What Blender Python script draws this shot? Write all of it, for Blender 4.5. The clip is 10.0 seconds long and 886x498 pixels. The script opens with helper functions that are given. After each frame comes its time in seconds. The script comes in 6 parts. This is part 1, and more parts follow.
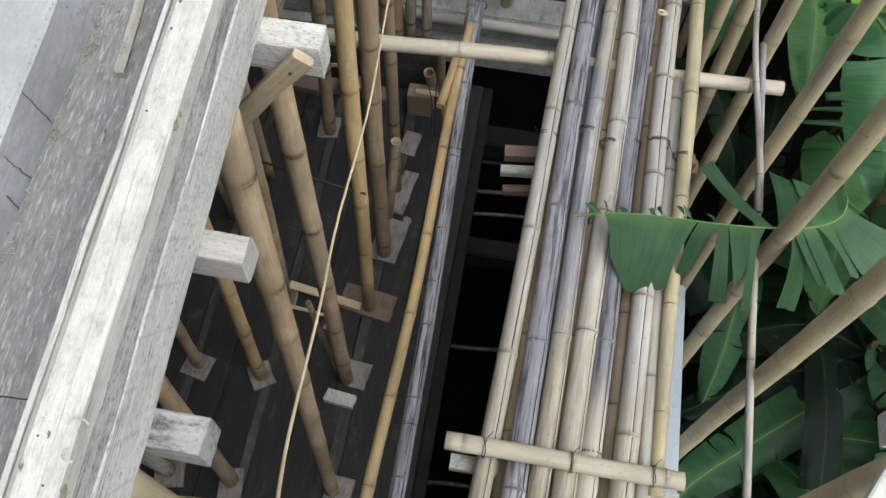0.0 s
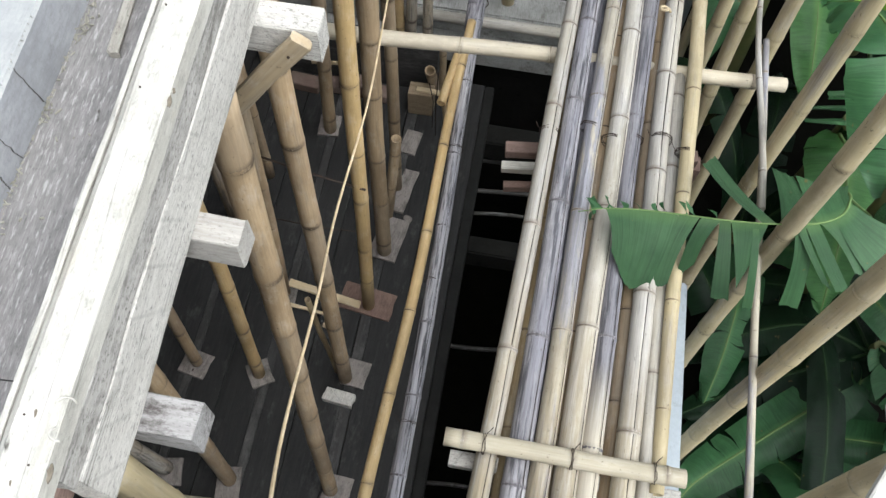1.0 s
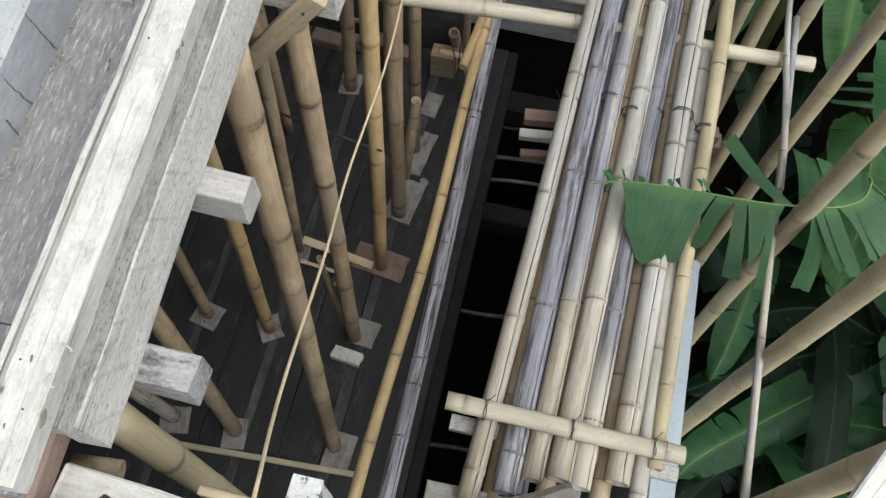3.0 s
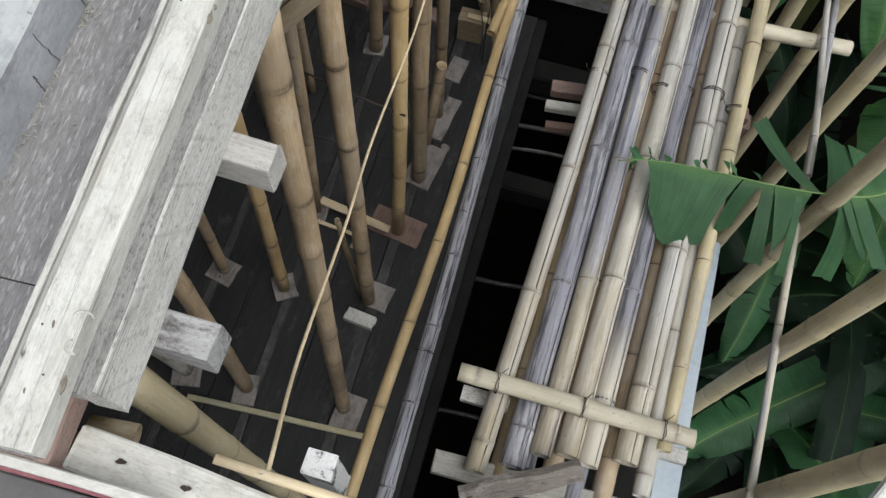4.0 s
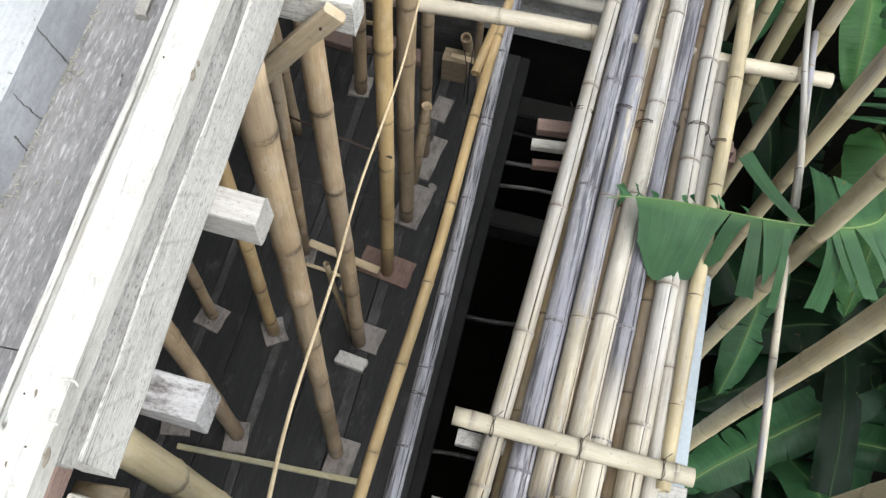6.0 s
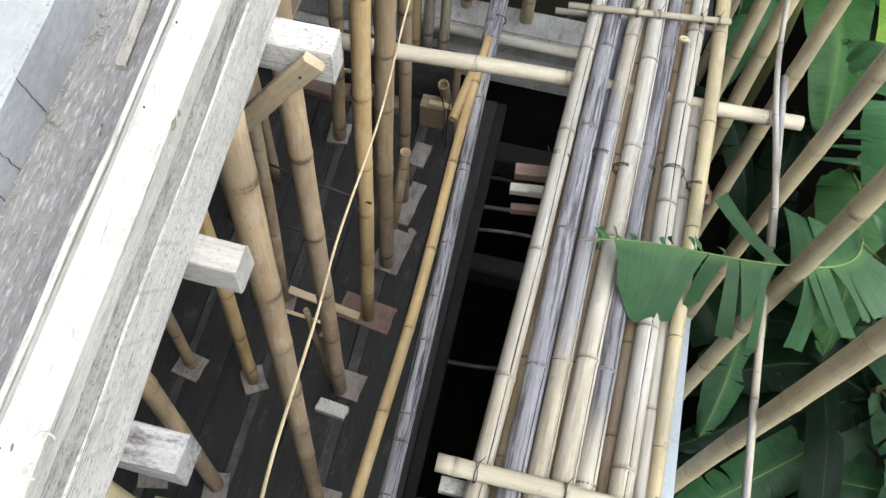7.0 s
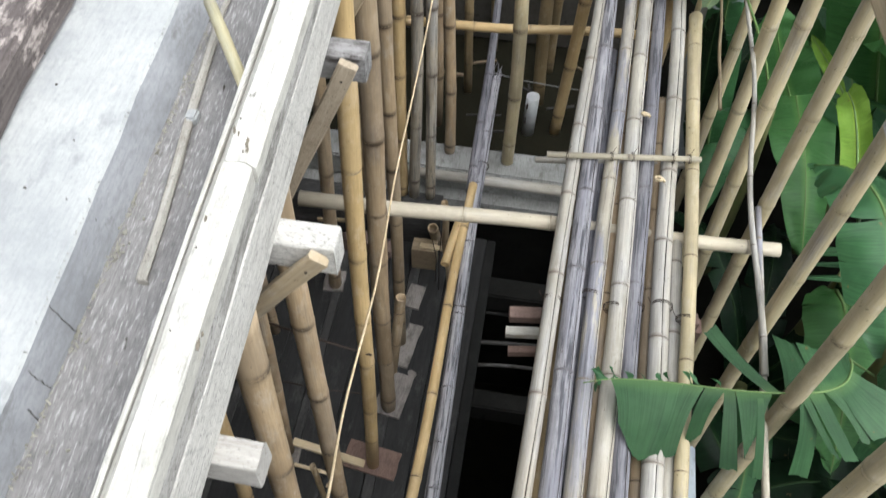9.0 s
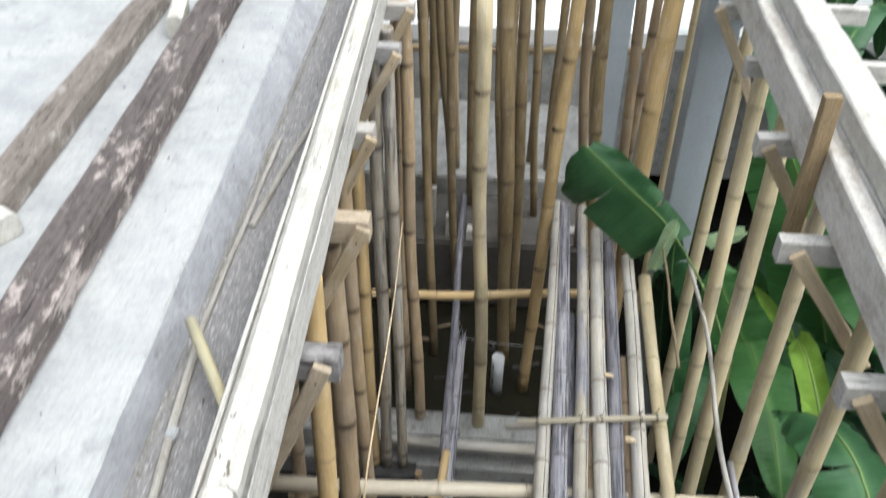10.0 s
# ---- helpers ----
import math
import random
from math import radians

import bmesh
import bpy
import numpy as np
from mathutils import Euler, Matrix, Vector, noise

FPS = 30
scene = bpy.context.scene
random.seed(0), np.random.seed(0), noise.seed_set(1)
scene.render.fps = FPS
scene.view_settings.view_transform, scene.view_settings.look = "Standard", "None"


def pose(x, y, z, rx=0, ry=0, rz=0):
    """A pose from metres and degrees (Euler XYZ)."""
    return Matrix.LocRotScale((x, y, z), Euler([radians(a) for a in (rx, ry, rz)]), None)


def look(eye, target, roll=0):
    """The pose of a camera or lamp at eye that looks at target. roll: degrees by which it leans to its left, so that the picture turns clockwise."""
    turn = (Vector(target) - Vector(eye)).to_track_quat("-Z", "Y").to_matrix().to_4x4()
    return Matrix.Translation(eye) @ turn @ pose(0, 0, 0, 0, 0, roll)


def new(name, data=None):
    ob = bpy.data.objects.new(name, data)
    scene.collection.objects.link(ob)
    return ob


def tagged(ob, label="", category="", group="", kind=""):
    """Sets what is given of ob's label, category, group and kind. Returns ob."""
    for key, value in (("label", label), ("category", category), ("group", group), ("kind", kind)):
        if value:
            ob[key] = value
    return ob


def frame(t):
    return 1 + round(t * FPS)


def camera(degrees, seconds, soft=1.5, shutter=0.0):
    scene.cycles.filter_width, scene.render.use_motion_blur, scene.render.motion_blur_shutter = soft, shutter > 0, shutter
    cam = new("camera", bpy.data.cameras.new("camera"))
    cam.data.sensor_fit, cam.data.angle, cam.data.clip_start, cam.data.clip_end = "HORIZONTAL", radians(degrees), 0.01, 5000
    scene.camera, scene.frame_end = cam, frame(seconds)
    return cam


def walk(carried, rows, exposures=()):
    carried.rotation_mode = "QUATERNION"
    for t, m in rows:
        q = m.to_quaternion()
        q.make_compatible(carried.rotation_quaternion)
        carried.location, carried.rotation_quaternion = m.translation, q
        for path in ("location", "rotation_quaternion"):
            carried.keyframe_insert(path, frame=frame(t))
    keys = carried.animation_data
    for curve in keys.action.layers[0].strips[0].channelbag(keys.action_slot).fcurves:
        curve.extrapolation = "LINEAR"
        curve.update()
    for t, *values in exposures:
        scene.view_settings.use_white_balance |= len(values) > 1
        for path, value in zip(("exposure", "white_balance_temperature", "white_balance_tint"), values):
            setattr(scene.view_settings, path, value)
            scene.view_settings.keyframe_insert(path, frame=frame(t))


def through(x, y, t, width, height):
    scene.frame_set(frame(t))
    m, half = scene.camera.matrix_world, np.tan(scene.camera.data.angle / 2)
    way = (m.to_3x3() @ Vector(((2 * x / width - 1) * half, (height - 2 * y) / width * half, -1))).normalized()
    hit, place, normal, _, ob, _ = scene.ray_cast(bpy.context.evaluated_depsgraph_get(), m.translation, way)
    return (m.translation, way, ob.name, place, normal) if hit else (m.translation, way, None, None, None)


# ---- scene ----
cam = camera(55.0, 10.0, soft=1.4, shutter=0.3)
# seconds, x, y, z, yaw, pitch, roll
PATH = [
    (0.0, 0.0121, 0.0031, 4.4459, 6.632, -63.541, 3.044),
    (0.5, 0.0092, 0.0044, 4.4223, 6.233, -62.034, 3.001),
    (1.0, 0.0181, -0.0131, 4.4093, 6.766, -63.258, 3.163),
    (1.5, 0.0537, -0.0108, 4.3881, 7.960, -64.248, 1.150),
    (2.0, 0.0412, -0.0031, 4.3879, 7.985, -65.486, 2.931),
    (3.5, 0.0364, -0.0030, 4.4152, 9.978, -66.050, 4.412),
    (4.0, 0.0152, 0.0215, 4.3996, 11.145, -68.343, 4.935),
    (4.5, 0.0109, 0.0358, 4.4331, 11.189, -67.865, 4.899),
    (5.0, 0.0083, 0.0491, 4.3935, 10.949, -67.492, 4.773),
    (6.5, 0.0050, 0.0449, 4.3913, 8.518, -64.466, 5.249),
    (7.0, 0.0040, 0.0451, 4.3947, 7.266, -62.786, 6.124),
    (7.5, 0.0086, 0.0432, 4.4009, 8.030, -61.865, 5.658),
    (8.0, -0.0004, 0.0391, 4.3948, 8.243, -62.033, 6.491),
    (8.5, 0.0022, 0.0408, 4.4481, 8.192, -59.065, 4.845),
    (9.0, -0.0200, 0.0796, 4.5318, 7.551, -54.552, 1.889),
    (9.5, -0.0208, 0.0891, 4.5599, 6.901, -48.400, 1.130),
    (10.0, -0.0320, 0.0968, 4.6625, 4.855, -37.893, 0.375),
]
# seconds, stops, kelvin, tint
EXPOSURES = [(0.0, 0.52, 6150, 7), (0.5, 0.82, 6150, 7), (1.0, 0.90, 6150, 7), (1.5, 0.90, 6150, 7), (2.0, 0.90, 6150, 7), (3.5, 0.42, 6150, 7), (4.0, 0.40, 6150, 7), (4.5, 0.70, 6150, 7), (5.0, 0.92, 6150, 7), (6.5, 1.00, 6150, 7), (7.0, 1.00, 6150, 7), (7.5, 1.05, 6150, 7), (8.0, 0.42, 6150, 7), (8.5, 0.80, 6150, 7), (9.0, 0.92, 6150, 7), (9.5, 0.88, 6150, 7), (10.0, 0.84, 6150, 7)]
walk(cam, [(t, pose(x, y, z, 0, 0, yaw) @ pose(0, 0, 0, 90 + pitch) @ pose(0, 0, 0, 0, 0, roll)) for t, x, y, z, yaw, pitch, roll in PATH], EXPOSURES)

# ---- light ----
world = bpy.data.worlds.new("sky")
scene.world = world
world.use_nodes = True
wn = world.node_tree.nodes
sky = wn.new("ShaderNodeTexSky")
sky.sky_type, sky.sun_disc = "NISHITA", False
sky.sun_elevation, sky.sun_rotation = radians(62), radians(120)
sky.air_density, sky.dust_density, sky.ozone_density = 1.2, 5.0, 0.6
haze = wn.new("ShaderNodeHueSaturation")
haze.inputs["Saturation"].default_value = 0.3
world.node_tree.links.new(sky.outputs[0], haze.inputs["Color"])
world.node_tree.links.new(haze.outputs[0], wn["Background"].inputs[0])
wn["Background"].inputs[1].default_value = 0.13
sun = new("sun", bpy.data.lights.new("sun", "SUN"))
sun.data.energy, sun.data.angle, sun.data.color = 1.5, radians(80), (1.0, 0.99, 0.97)
sun.matrix_world = look((4.45, -0.86, 8.8), (0.4, 1.5, 0.0))


# ---- materials ----
def tree(name, rough=0.7, spec=0.3):
    m = bpy.data.materials.new(name)
    m.use_nodes = True
    b = m.node_tree.nodes["Principled BSDF"]
    b.inputs["Roughness"].default_value = rough
    b.inputs["Specular IOR Level"].default_value = spec
    return m, m.node_tree.nodes, m.node_tree.links, b


def grain(n, l, scale, detail=4.0, stretch=(1, 1, 1), rough=0.6, distort=0.0):
    """Noise in the object's own coordinates, stretched."""
    tc, mp, no = n.new("ShaderNodeTexCoord"), n.new("ShaderNodeMapping"), n.new("ShaderNodeTexNoise")
    oi, add = n.new("ShaderNodeObjectInfo"), n.new("ShaderNodeVectorMath")
    mul = n.new("ShaderNodeMath")
    mul.operation, mul.inputs[1].default_value = "MULTIPLY", 37.0
    l.new(oi.outputs["Random"], mul.inputs[0])
    mp.inputs["Scale"].default_value = stretch
    l.new(tc.outputs["Object"], mp.inputs[0])
    l.new(mp.outputs[0], add.inputs[0])
    l.new(mul.outputs[0], add.inputs[1])
    no.inputs["Scale"].default_value, no.inputs["Detail"].default_value = scale, detail
    no.inputs["Roughness"].default_value, no.inputs["Distortion"].default_value = rough, distort
    l.new(add.outputs[0], no.inputs["Vector"])
    return no.outputs["Fac"]


def mixed(n, l, fac, a, b, mode="MIX"):
    x = n.new("ShaderNodeMix")
    x.data_type, x.blend_type = "RGBA", mode
    for sock, v in ((x.inputs[0], fac), (x.inputs[6], a), (x.inputs[7], b)):
        if isinstance(v, (int, float)):
            sock.default_value = v
        elif isinstance(v, tuple):
            sock.default_value = (*v, 1)
        else:
            l.new(v, sock)
    return x.outputs[2]


def fitted(n, l, v, lo, hi):
    r = n.new("ShaderNodeMapRange")
    r.inputs[1].default_value, r.inputs[2].default_value = lo, hi
    l.new(v, r.inputs[0])
    return r.outputs[0]


def relief(n, l, b, height, strength=0.4, distance=0.003):
    u = n.new("ShaderNodeBump")
    u.inputs["Strength"].default_value, u.inputs["Distance"].default_value = strength, distance
    l.new(height, u.inputs["Height"])
    l.new(u.outputs[0], b.inputs["Normal"])


def varied(n, l, col, amount=0.25):
    """A little lighter or darker from object to object."""
    oi = n.new("ShaderNodeObjectInfo")
    h = n.new("ShaderNodeHueSaturation")
    mr = n.new("ShaderNodeMapRange")
    mr.inputs[3].default_value, mr.inputs[4].default_value = 1 - amount, 1 + amount
    l.new(oi.outputs["Random"], mr.inputs[0])
    l.new(mr.outputs[0], h.inputs["Value"])
    l.new(col, h.inputs["Color"])
    return h.outputs[0]


def splits(n, l, scale, stretch, width):
    """1 on thin lines that run with the grain, else 0."""
    v = grain(n, l, scale, 2, stretch, 0.4)
    d, a, r = n.new("ShaderNodeMath"), n.new("ShaderNodeMath"), n.new("ShaderNodeMapRange")
    d.operation, d.inputs[1].default_value = "SUBTRACT", 0.5
    a.operation = "ABSOLUTE"
    l.new(v, d.inputs[0])
    l.new(d.outputs[0], a.inputs[0])
    l.new(a.outputs[0], r.inputs[0])
    r.inputs[1].default_value, r.inputs[2].default_value, r.inputs[3].default_value, r.inputs[4].default_value = 0.0, width, 1.0, 0.0
    return r.outputs[0]


def times(n, l, v, k):
    m = n.new("ShaderNodeMath")
    m.operation = "MULTIPLY"
    l.new(v, m.inputs[0])
    if isinstance(k, float):
        m.inputs[1].default_value = k
    else:
        l.new(k, m.inputs[1])
    return m.outputs[0]


def bamboo_mat(name, light, dark, grey, greyness, joint=(0.13, 0.09, 0.055), rough=0.5, mould=0.0, tints=0.5):
    m, n, l, b = tree(name, rough, 0.35)
    streak = grain(n, l, 1.0, 6, (170, 170, 6), 0.65)
    blotch = grain(n, l, 1.0, 6, (11, 11, 1.8), 0.68)
    tone = grain(n, l, 1.0, 4, (6, 6, 2.6), 0.6)
    bloom = grain(n, l, 1.0, 7, (22, 22, 9), 0.75)
    speck = grain(n, l, 1.0, 3, (85, 85, 48), 0.6)
    col = mixed(n, l, fitted(n, l, streak, 0.22, 0.78), dark, light)
    col = mixed(n, l, times(n, l, fitted(n, l, tone, 0.42, 0.72), 0.75), col, tuple(c * 0.62 for c in dark))
    col = mixed(n, l, times(n, l, fitted(n, l, bloom, 0.52, 0.72), 0.55), col, tuple(0.5 * c + 0.32 for c in light))
    col = mixed(n, l, fitted(n, l, blotch, greyness[0], greyness[1]), col, mixed(n, l, fitted(n, l, streak, 0.25, 0.75), tuple(c * 0.55 for c in grey), tuple(min(1, c * 1.45) for c in grey)))
    if mould:
        col = mixed(n, l, times(n, l, fitted(n, l, grain(n, l, 1.0, 6, (60, 60, 3.5), 0.7), 0.56 - 0.07 * mould, 0.66 - 0.06 * mould), mould), col, (0.05, 0.05, 0.058))
    col = mixed(n, l, times(n, l, fitted(n, l, speck, 0.66, 0.72), 0.6), col, (0.08, 0.055, 0.035))
    col = varied(n, l, col, 0.16)
    tn = n.new("ShaderNodeAttribute")
    tn.attribute_name = "tint"
    col = mixed(n, l, times(n, l, tn.outputs["Fac"], tints), col, mixed(n, l, fitted(n, l, bloom, 0.35, 0.65), tuple(c * 0.62 for c in grey), tuple(0.55 * a + 0.45 * g for a, g in zip(dark, grey))))
    ag = n.new("ShaderNodeAttribute")
    ag.attribute_name = "aged"
    stainy = fitted(n, l, grain(n, l, 1.0, 5, (34, 34, 5), 0.7), 0.3, 0.62)
    col = mixed(n, l, times(n, l, times(n, l, ag.outputs["Fac"], stainy), 0.85), col, mixed(n, l, fitted(n, l, streak, 0.25, 0.75), (0.2, 0.152, 0.092), (0.46, 0.39, 0.265)))
    pl = n.new("ShaderNodeAttribute")
    pl.attribute_name = "pale"
    col = mixed(n, l, pl.outputs["Fac"], col, mixed(n, l, fitted(n, l, streak, 0.22, 0.78), (0.42, 0.375, 0.3), (0.575, 0.53, 0.44)))
    at = n.new("ShaderNodeAttribute")
    at.attribute_name = "joint"
    col = mixed(n, l, at.outputs["Fac"], col, joint)
    l.new(col, b.inputs["Base Color"])
    relief(n, l, b, streak, 0.3, 0.002)
    return m


def wood_mat(name, light, dark, stain, stained=(0.55, 0.75), rough=0.82, fibre=220, pits=0.5, flakes=0.5, bump=0.8, saw=0.0, crusty=0.0, scratch=0.0, fissure=0.0):
    m, n, l, b = tree(name, rough, 0.2)
    fine = grain(n, l, 1.0, 6, (fibre, fibre, fibre * 0.07), 0.7)
    wide = grain(n, l, 1.0, 5, (fibre * 0.16, fibre * 0.16, 2.2), 0.65)
    blot = grain(n, l, 7.0, 8, (1.6, 1.6, 0.7), 0.78)
    crust = grain(n, l, 38.0, 8, (1, 1, 0.6), 0.8)
    dirt = grain(n, l, 210.0, 3, (1, 1, 0.5), 0.6)
    col = mixed(n, l, fitted(n, l, fine, 0.25, 0.72), dark, light)
    col = mixed(n, l, times(n, l, fitted(n, l, wide, 0.46, 0.8), 0.12 if scratch else 0.4), col, tuple(c * 0.6 for c in dark))
    col = mixed(n, l, times(n, l, fitted(n, l, crust, 0.5, 0.66), flakes), col, tuple(c * 0.72 for c in dark))
    col = mixed(n, l, fitted(n, l, blot, *stained), col, stain)
    col = mixed(n, l, times(n, l, fitted(n, l, dirt, 0.58, 0.68), pits), col, tuple(c * 0.25 for c in dark))
    knot = grain(n, l, 1.0, 2, (40, 40, 13), 0.5)
    col = mixed(n, l, fitted(n, l, knot, 0.755, 0.79), col, (0.035, 0.028, 0.02))
    if crusty:
        chalk = grain(n, l, 24.0, 8, (1, 1, 0.45), 0.82)
        col = mixed(n, l, times(n, l, fitted(n, l, chalk, 0.47, 0.58), crusty), col, tuple(min(0.8, c * 1.14) for c in light))
        worn = grain(n, l, 3.2, 6, (2.5, 2.5, 0.8), 0.7)
        col = mixed(n, l, times(n, l, fitted(n, l, worn, 0.55, 0.68), 0.6), col, tuple(c * k for c, k in zip(dark, (0.92, 0.85, 0.72))))
    if fissure:
        open_ = times(n, l, splits(n, l, 1.0, (60, 60, 1.6), 0.02), fitted(n, l, grain(n, l, 1.0, 4, (14, 14, 2.2), 0.65), 0.5, 0.6))
        col = mixed(n, l, times(n, l, open_, fissure), col, tuple(c * 0.18 for c in dark))
    if scratch:
        scrape = grain(n, l, 1.0, 3, (240, 240, 42), 0.55)
        col = mixed(n, l, times(n, l, fitted(n, l, scrape, 0.56, 0.68), scratch), col, tuple(min(0.8, c * 1.5) for c in light))
        col = mixed(n, l, times(n, l, fitted(n, l, grain(n, l, 1.0, 4, (130, 130, 30), 0.6), 0.5, 0.62), 0.3), col, tuple(c * 0.6 for c in dark))
    if saw:
        tc, mp, wv = n.new("ShaderNodeTexCoord"), n.new("ShaderNodeMapping"), n.new("ShaderNodeTexWave")
        mp.inputs["Rotation"].default_value = (0.5, 0.5, 0.0)
        l.new(tc.outputs["Object"], mp.inputs[0])
        l.new(mp.outputs[0], wv.inputs[0])
        wv.bands_direction = "Z"
        wv.inputs["Scale"].default_value, wv.inputs["Distortion"].default_value, wv.inputs["Detail"].default_value, wv.inputs["Detail Scale"].default_value = 5.5, 0.35, 1.0, 1.0
        mark = times(n, l, fitted(n, l, wv.outputs["Fac"], 0.965, 0.996), fitted(n, l, grain(n, l, 4.0, 3), 0.44, 0.58))
        col = mixed(n, l, times(n, l, mark, saw * 0.3), col, tuple(c * 0.35 for c in dark))
        pit = grain(n, l, 1.0, 3, (260, 260, 90), 0.6)
        col = mixed(n, l, times(n, l, fitted(n, l, pit, 0.55, 0.7), 0.6), col, tuple(c * 0.45 for c in dark))
    col = varied(n, l, col, 0.1)
    l.new(col, b.inputs["Base Color"])
    relief(n, l, b, mixed(n, l, 0.45, fine, crust), bump, 0.004)
    return m


def plain_mat(name, a, c, scale=6.0, rough=0.85, spots=None, bump=0.3, spec=0.25, fine=60.0):
    m, n, l, b = tree(name, rough, spec)
    big, small = grain(n, l, scale, 6, (1, 1, 1), 0.65), grain(n, l, fine, 4, (1, 1, 1), 0.7)
    col = mixed(n, l, fitted(n, l, big, 0.3, 0.7), a, c)
    col = mixed(n, l, 0.35, col, mixed(n, l, small, tuple(v * 0.6 for v in a), tuple(min(1, v * 1.3) for v in c)))
    if spots:
        col = mixed(n, l, fitted(n, l, grain(n, l, scale * 3.1, 5, (1, 1, 1), 0.7), 0.6, 0.72), col, spots)
    l.new(col, b.inputs["Base Color"])
    relief(n, l, b, small, bump, 0.003)
    return m


def slab_mat(name, a, c, blot):
    """Trowelled concrete: cloudy, brushed across and speckled."""
    m, n, l, b = tree(name, 0.85, 0.2)
    cloud, brush = grain(n, l, 5.0, 7, (1, 1, 1), 0.72), grain(n, l, 1.0, 5, (160, 22, 90), 0.7)
    fine, speck = grain(n, l, 130.0, 5, (1, 1, 1), 0.75), grain(n, l, 48.0, 2, (1, 1, 1), 0.5)
    col = mixed(n, l, fitted(n, l, cloud, 0.36, 0.6), a, c)
    col = mixed(n, l, times(n, l, fitted(n, l, brush, 0.45, 0.7), 0.5), col, blot)
    col = mixed(n, l, times(n, l, fitted(n, l, grain(n, l, 13.0, 6, (1, 0.6, 1), 0.75), 0.55, 0.66), 0.75), col, blot)
    col = mixed(n, l, times(n, l, fitted(n, l, fine, 0.5, 0.75), 0.4), col, tuple(v * 0.7 for v in a))
    col = mixed(n, l, fitted(n, l, speck, 0.76, 0.79), col, (0.07, 0.065, 0.06))
    l.new(col, b.inputs["Base Color"])
    relief(n, l, b, mixed(n, l, 0.5, brush, fine), 0.4, 0.003)
    return m


def leaf_mat(name, a, c, rough=0.4, through=0.18, spec=0.2):
    m, n, l, b = tree(name, rough, spec)
    uv, wave = n.new("ShaderNodeUVMap"), n.new("ShaderNodeTexWave")
    wave.wave_type, wave.bands_direction = "BANDS", "X"
    wave.inputs["Scale"].default_value, wave.inputs["Distortion"].default_value = 48.0, 1.2
    l.new(uv.outputs[0], wave.inputs[0])
    big = grain(n, l, 7.0, 4)
    col = mixed(n, l, fitted(n, l, big, 0.3, 0.7), a, c)
    vein = n.new("ShaderNodeMath")
    vein.operation, vein.inputs[1].default_value = "MULTIPLY", 0.16
    l.new(wave.outputs["Fac"], vein.inputs[0])
    col = mixed(n, l, vein.outputs[0], col, tuple(v * 1.55 for v in c))
    col = mixed(n, l, fitted(n, l, grain(n, l, 23.0, 3), 0.69, 0.75), col, (0.16, 0.12, 0.04))
    mp, st = n.new("ShaderNodeMapping"), n.new("ShaderNodeTexNoise")
    mp.inputs["Scale"].default_value = (70.0, 3.0, 1.0)
    st.inputs["Scale"].default_value, st.inputs["Detail"].default_value = 1.0, 5.0
    l.new(uv.outputs[0], mp.inputs[0])
    l.new(mp.outputs[0], st.inputs["Vector"])
    col = mixed(n, l, times(n, l, fitted(n, l, st.outputs["Fac"], 0.4, 0.7), 0.45), col, tuple(v * 0.5 for v in a))
    xyz, wrap = n.new("ShaderNodeSeparateXYZ"), n.new("ShaderNodeMath")
    wrap.operation = "FRACT"
    l.new(uv.outputs[0], xyz.inputs[0])
    l.new(xyz.outputs["Y"], wrap.inputs[0])
    near_rib = n.new("ShaderNodeMapRange")
    near_rib.inputs[1].default_value, near_rib.inputs[2].default_value, near_rib.inputs[3].default_value, near_rib.inputs[4].default_value = 0.0, 0.06, 0.55, 0.0
    l.new(wrap.outputs[0], near_rib.inputs[0])
    col = mixed(n, l, near_rib.outputs[0], col, (c[0] * 2.0, c[1] * 1.6, c[2] * 1.3))
    col = varied(n, l, col, 0.25)
    l.new(col, b.inputs["Base Color"])
    relief(n, l, b, mixed(n, l, 0.6, wave.outputs["Fac"], st.outputs["Fac"]), 0.4, 0.004)
    tr, mx = n.new("ShaderNodeBsdfTranslucent"), n.new("ShaderNodeMixShader")
    l.new(col, tr.inputs[0])
    mx.inputs[0].default_value = through
    l.new(b.outputs[0], mx.inputs[1])
    l.new(tr.outputs[0], mx.inputs[2])
    l.new(mx.outputs[0], n["Material Output"].inputs[0])
    return m


BAM_TAN = bamboo_mat("bamboo_tan", (0.545, 0.422, 0.268), (0.345, 0.24, 0.14), (0.33, 0.285, 0.23), (0.54, 0.74), (0.07, 0.05, 0.033), mould=0.25)
BAM_POST = bamboo_mat("bamboo_post", (0.67, 0.57, 0.365), (0.52, 0.43, 0.255), (0.4, 0.355, 0.295), (0.54, 0.72), (0.11, 0.08, 0.055), mould=0.15, tints=0.35)
BAM_YELLOW = bamboo_mat("bamboo_yellow", (0.68, 0.5, 0.26), (0.49, 0.34, 0.155), (0.45, 0.35, 0.21), (0.56, 0.8), (0.06, 0.042, 0.03))
BAM_CREAM = bamboo_mat("bamboo_cream", (0.545, 0.512, 0.44), (0.378, 0.345, 0.285), (0.44, 0.425, 0.405), (0.46, 0.68), (0.13, 0.1, 0.075), mould=0.25)
BAM_BATTEN = bamboo_mat("bamboo_batten", (0.58, 0.525, 0.405), (0.44, 0.385, 0.275), (0.45, 0.42, 0.37), (0.52, 0.76), (0.13, 0.1, 0.075), mould=0.12)
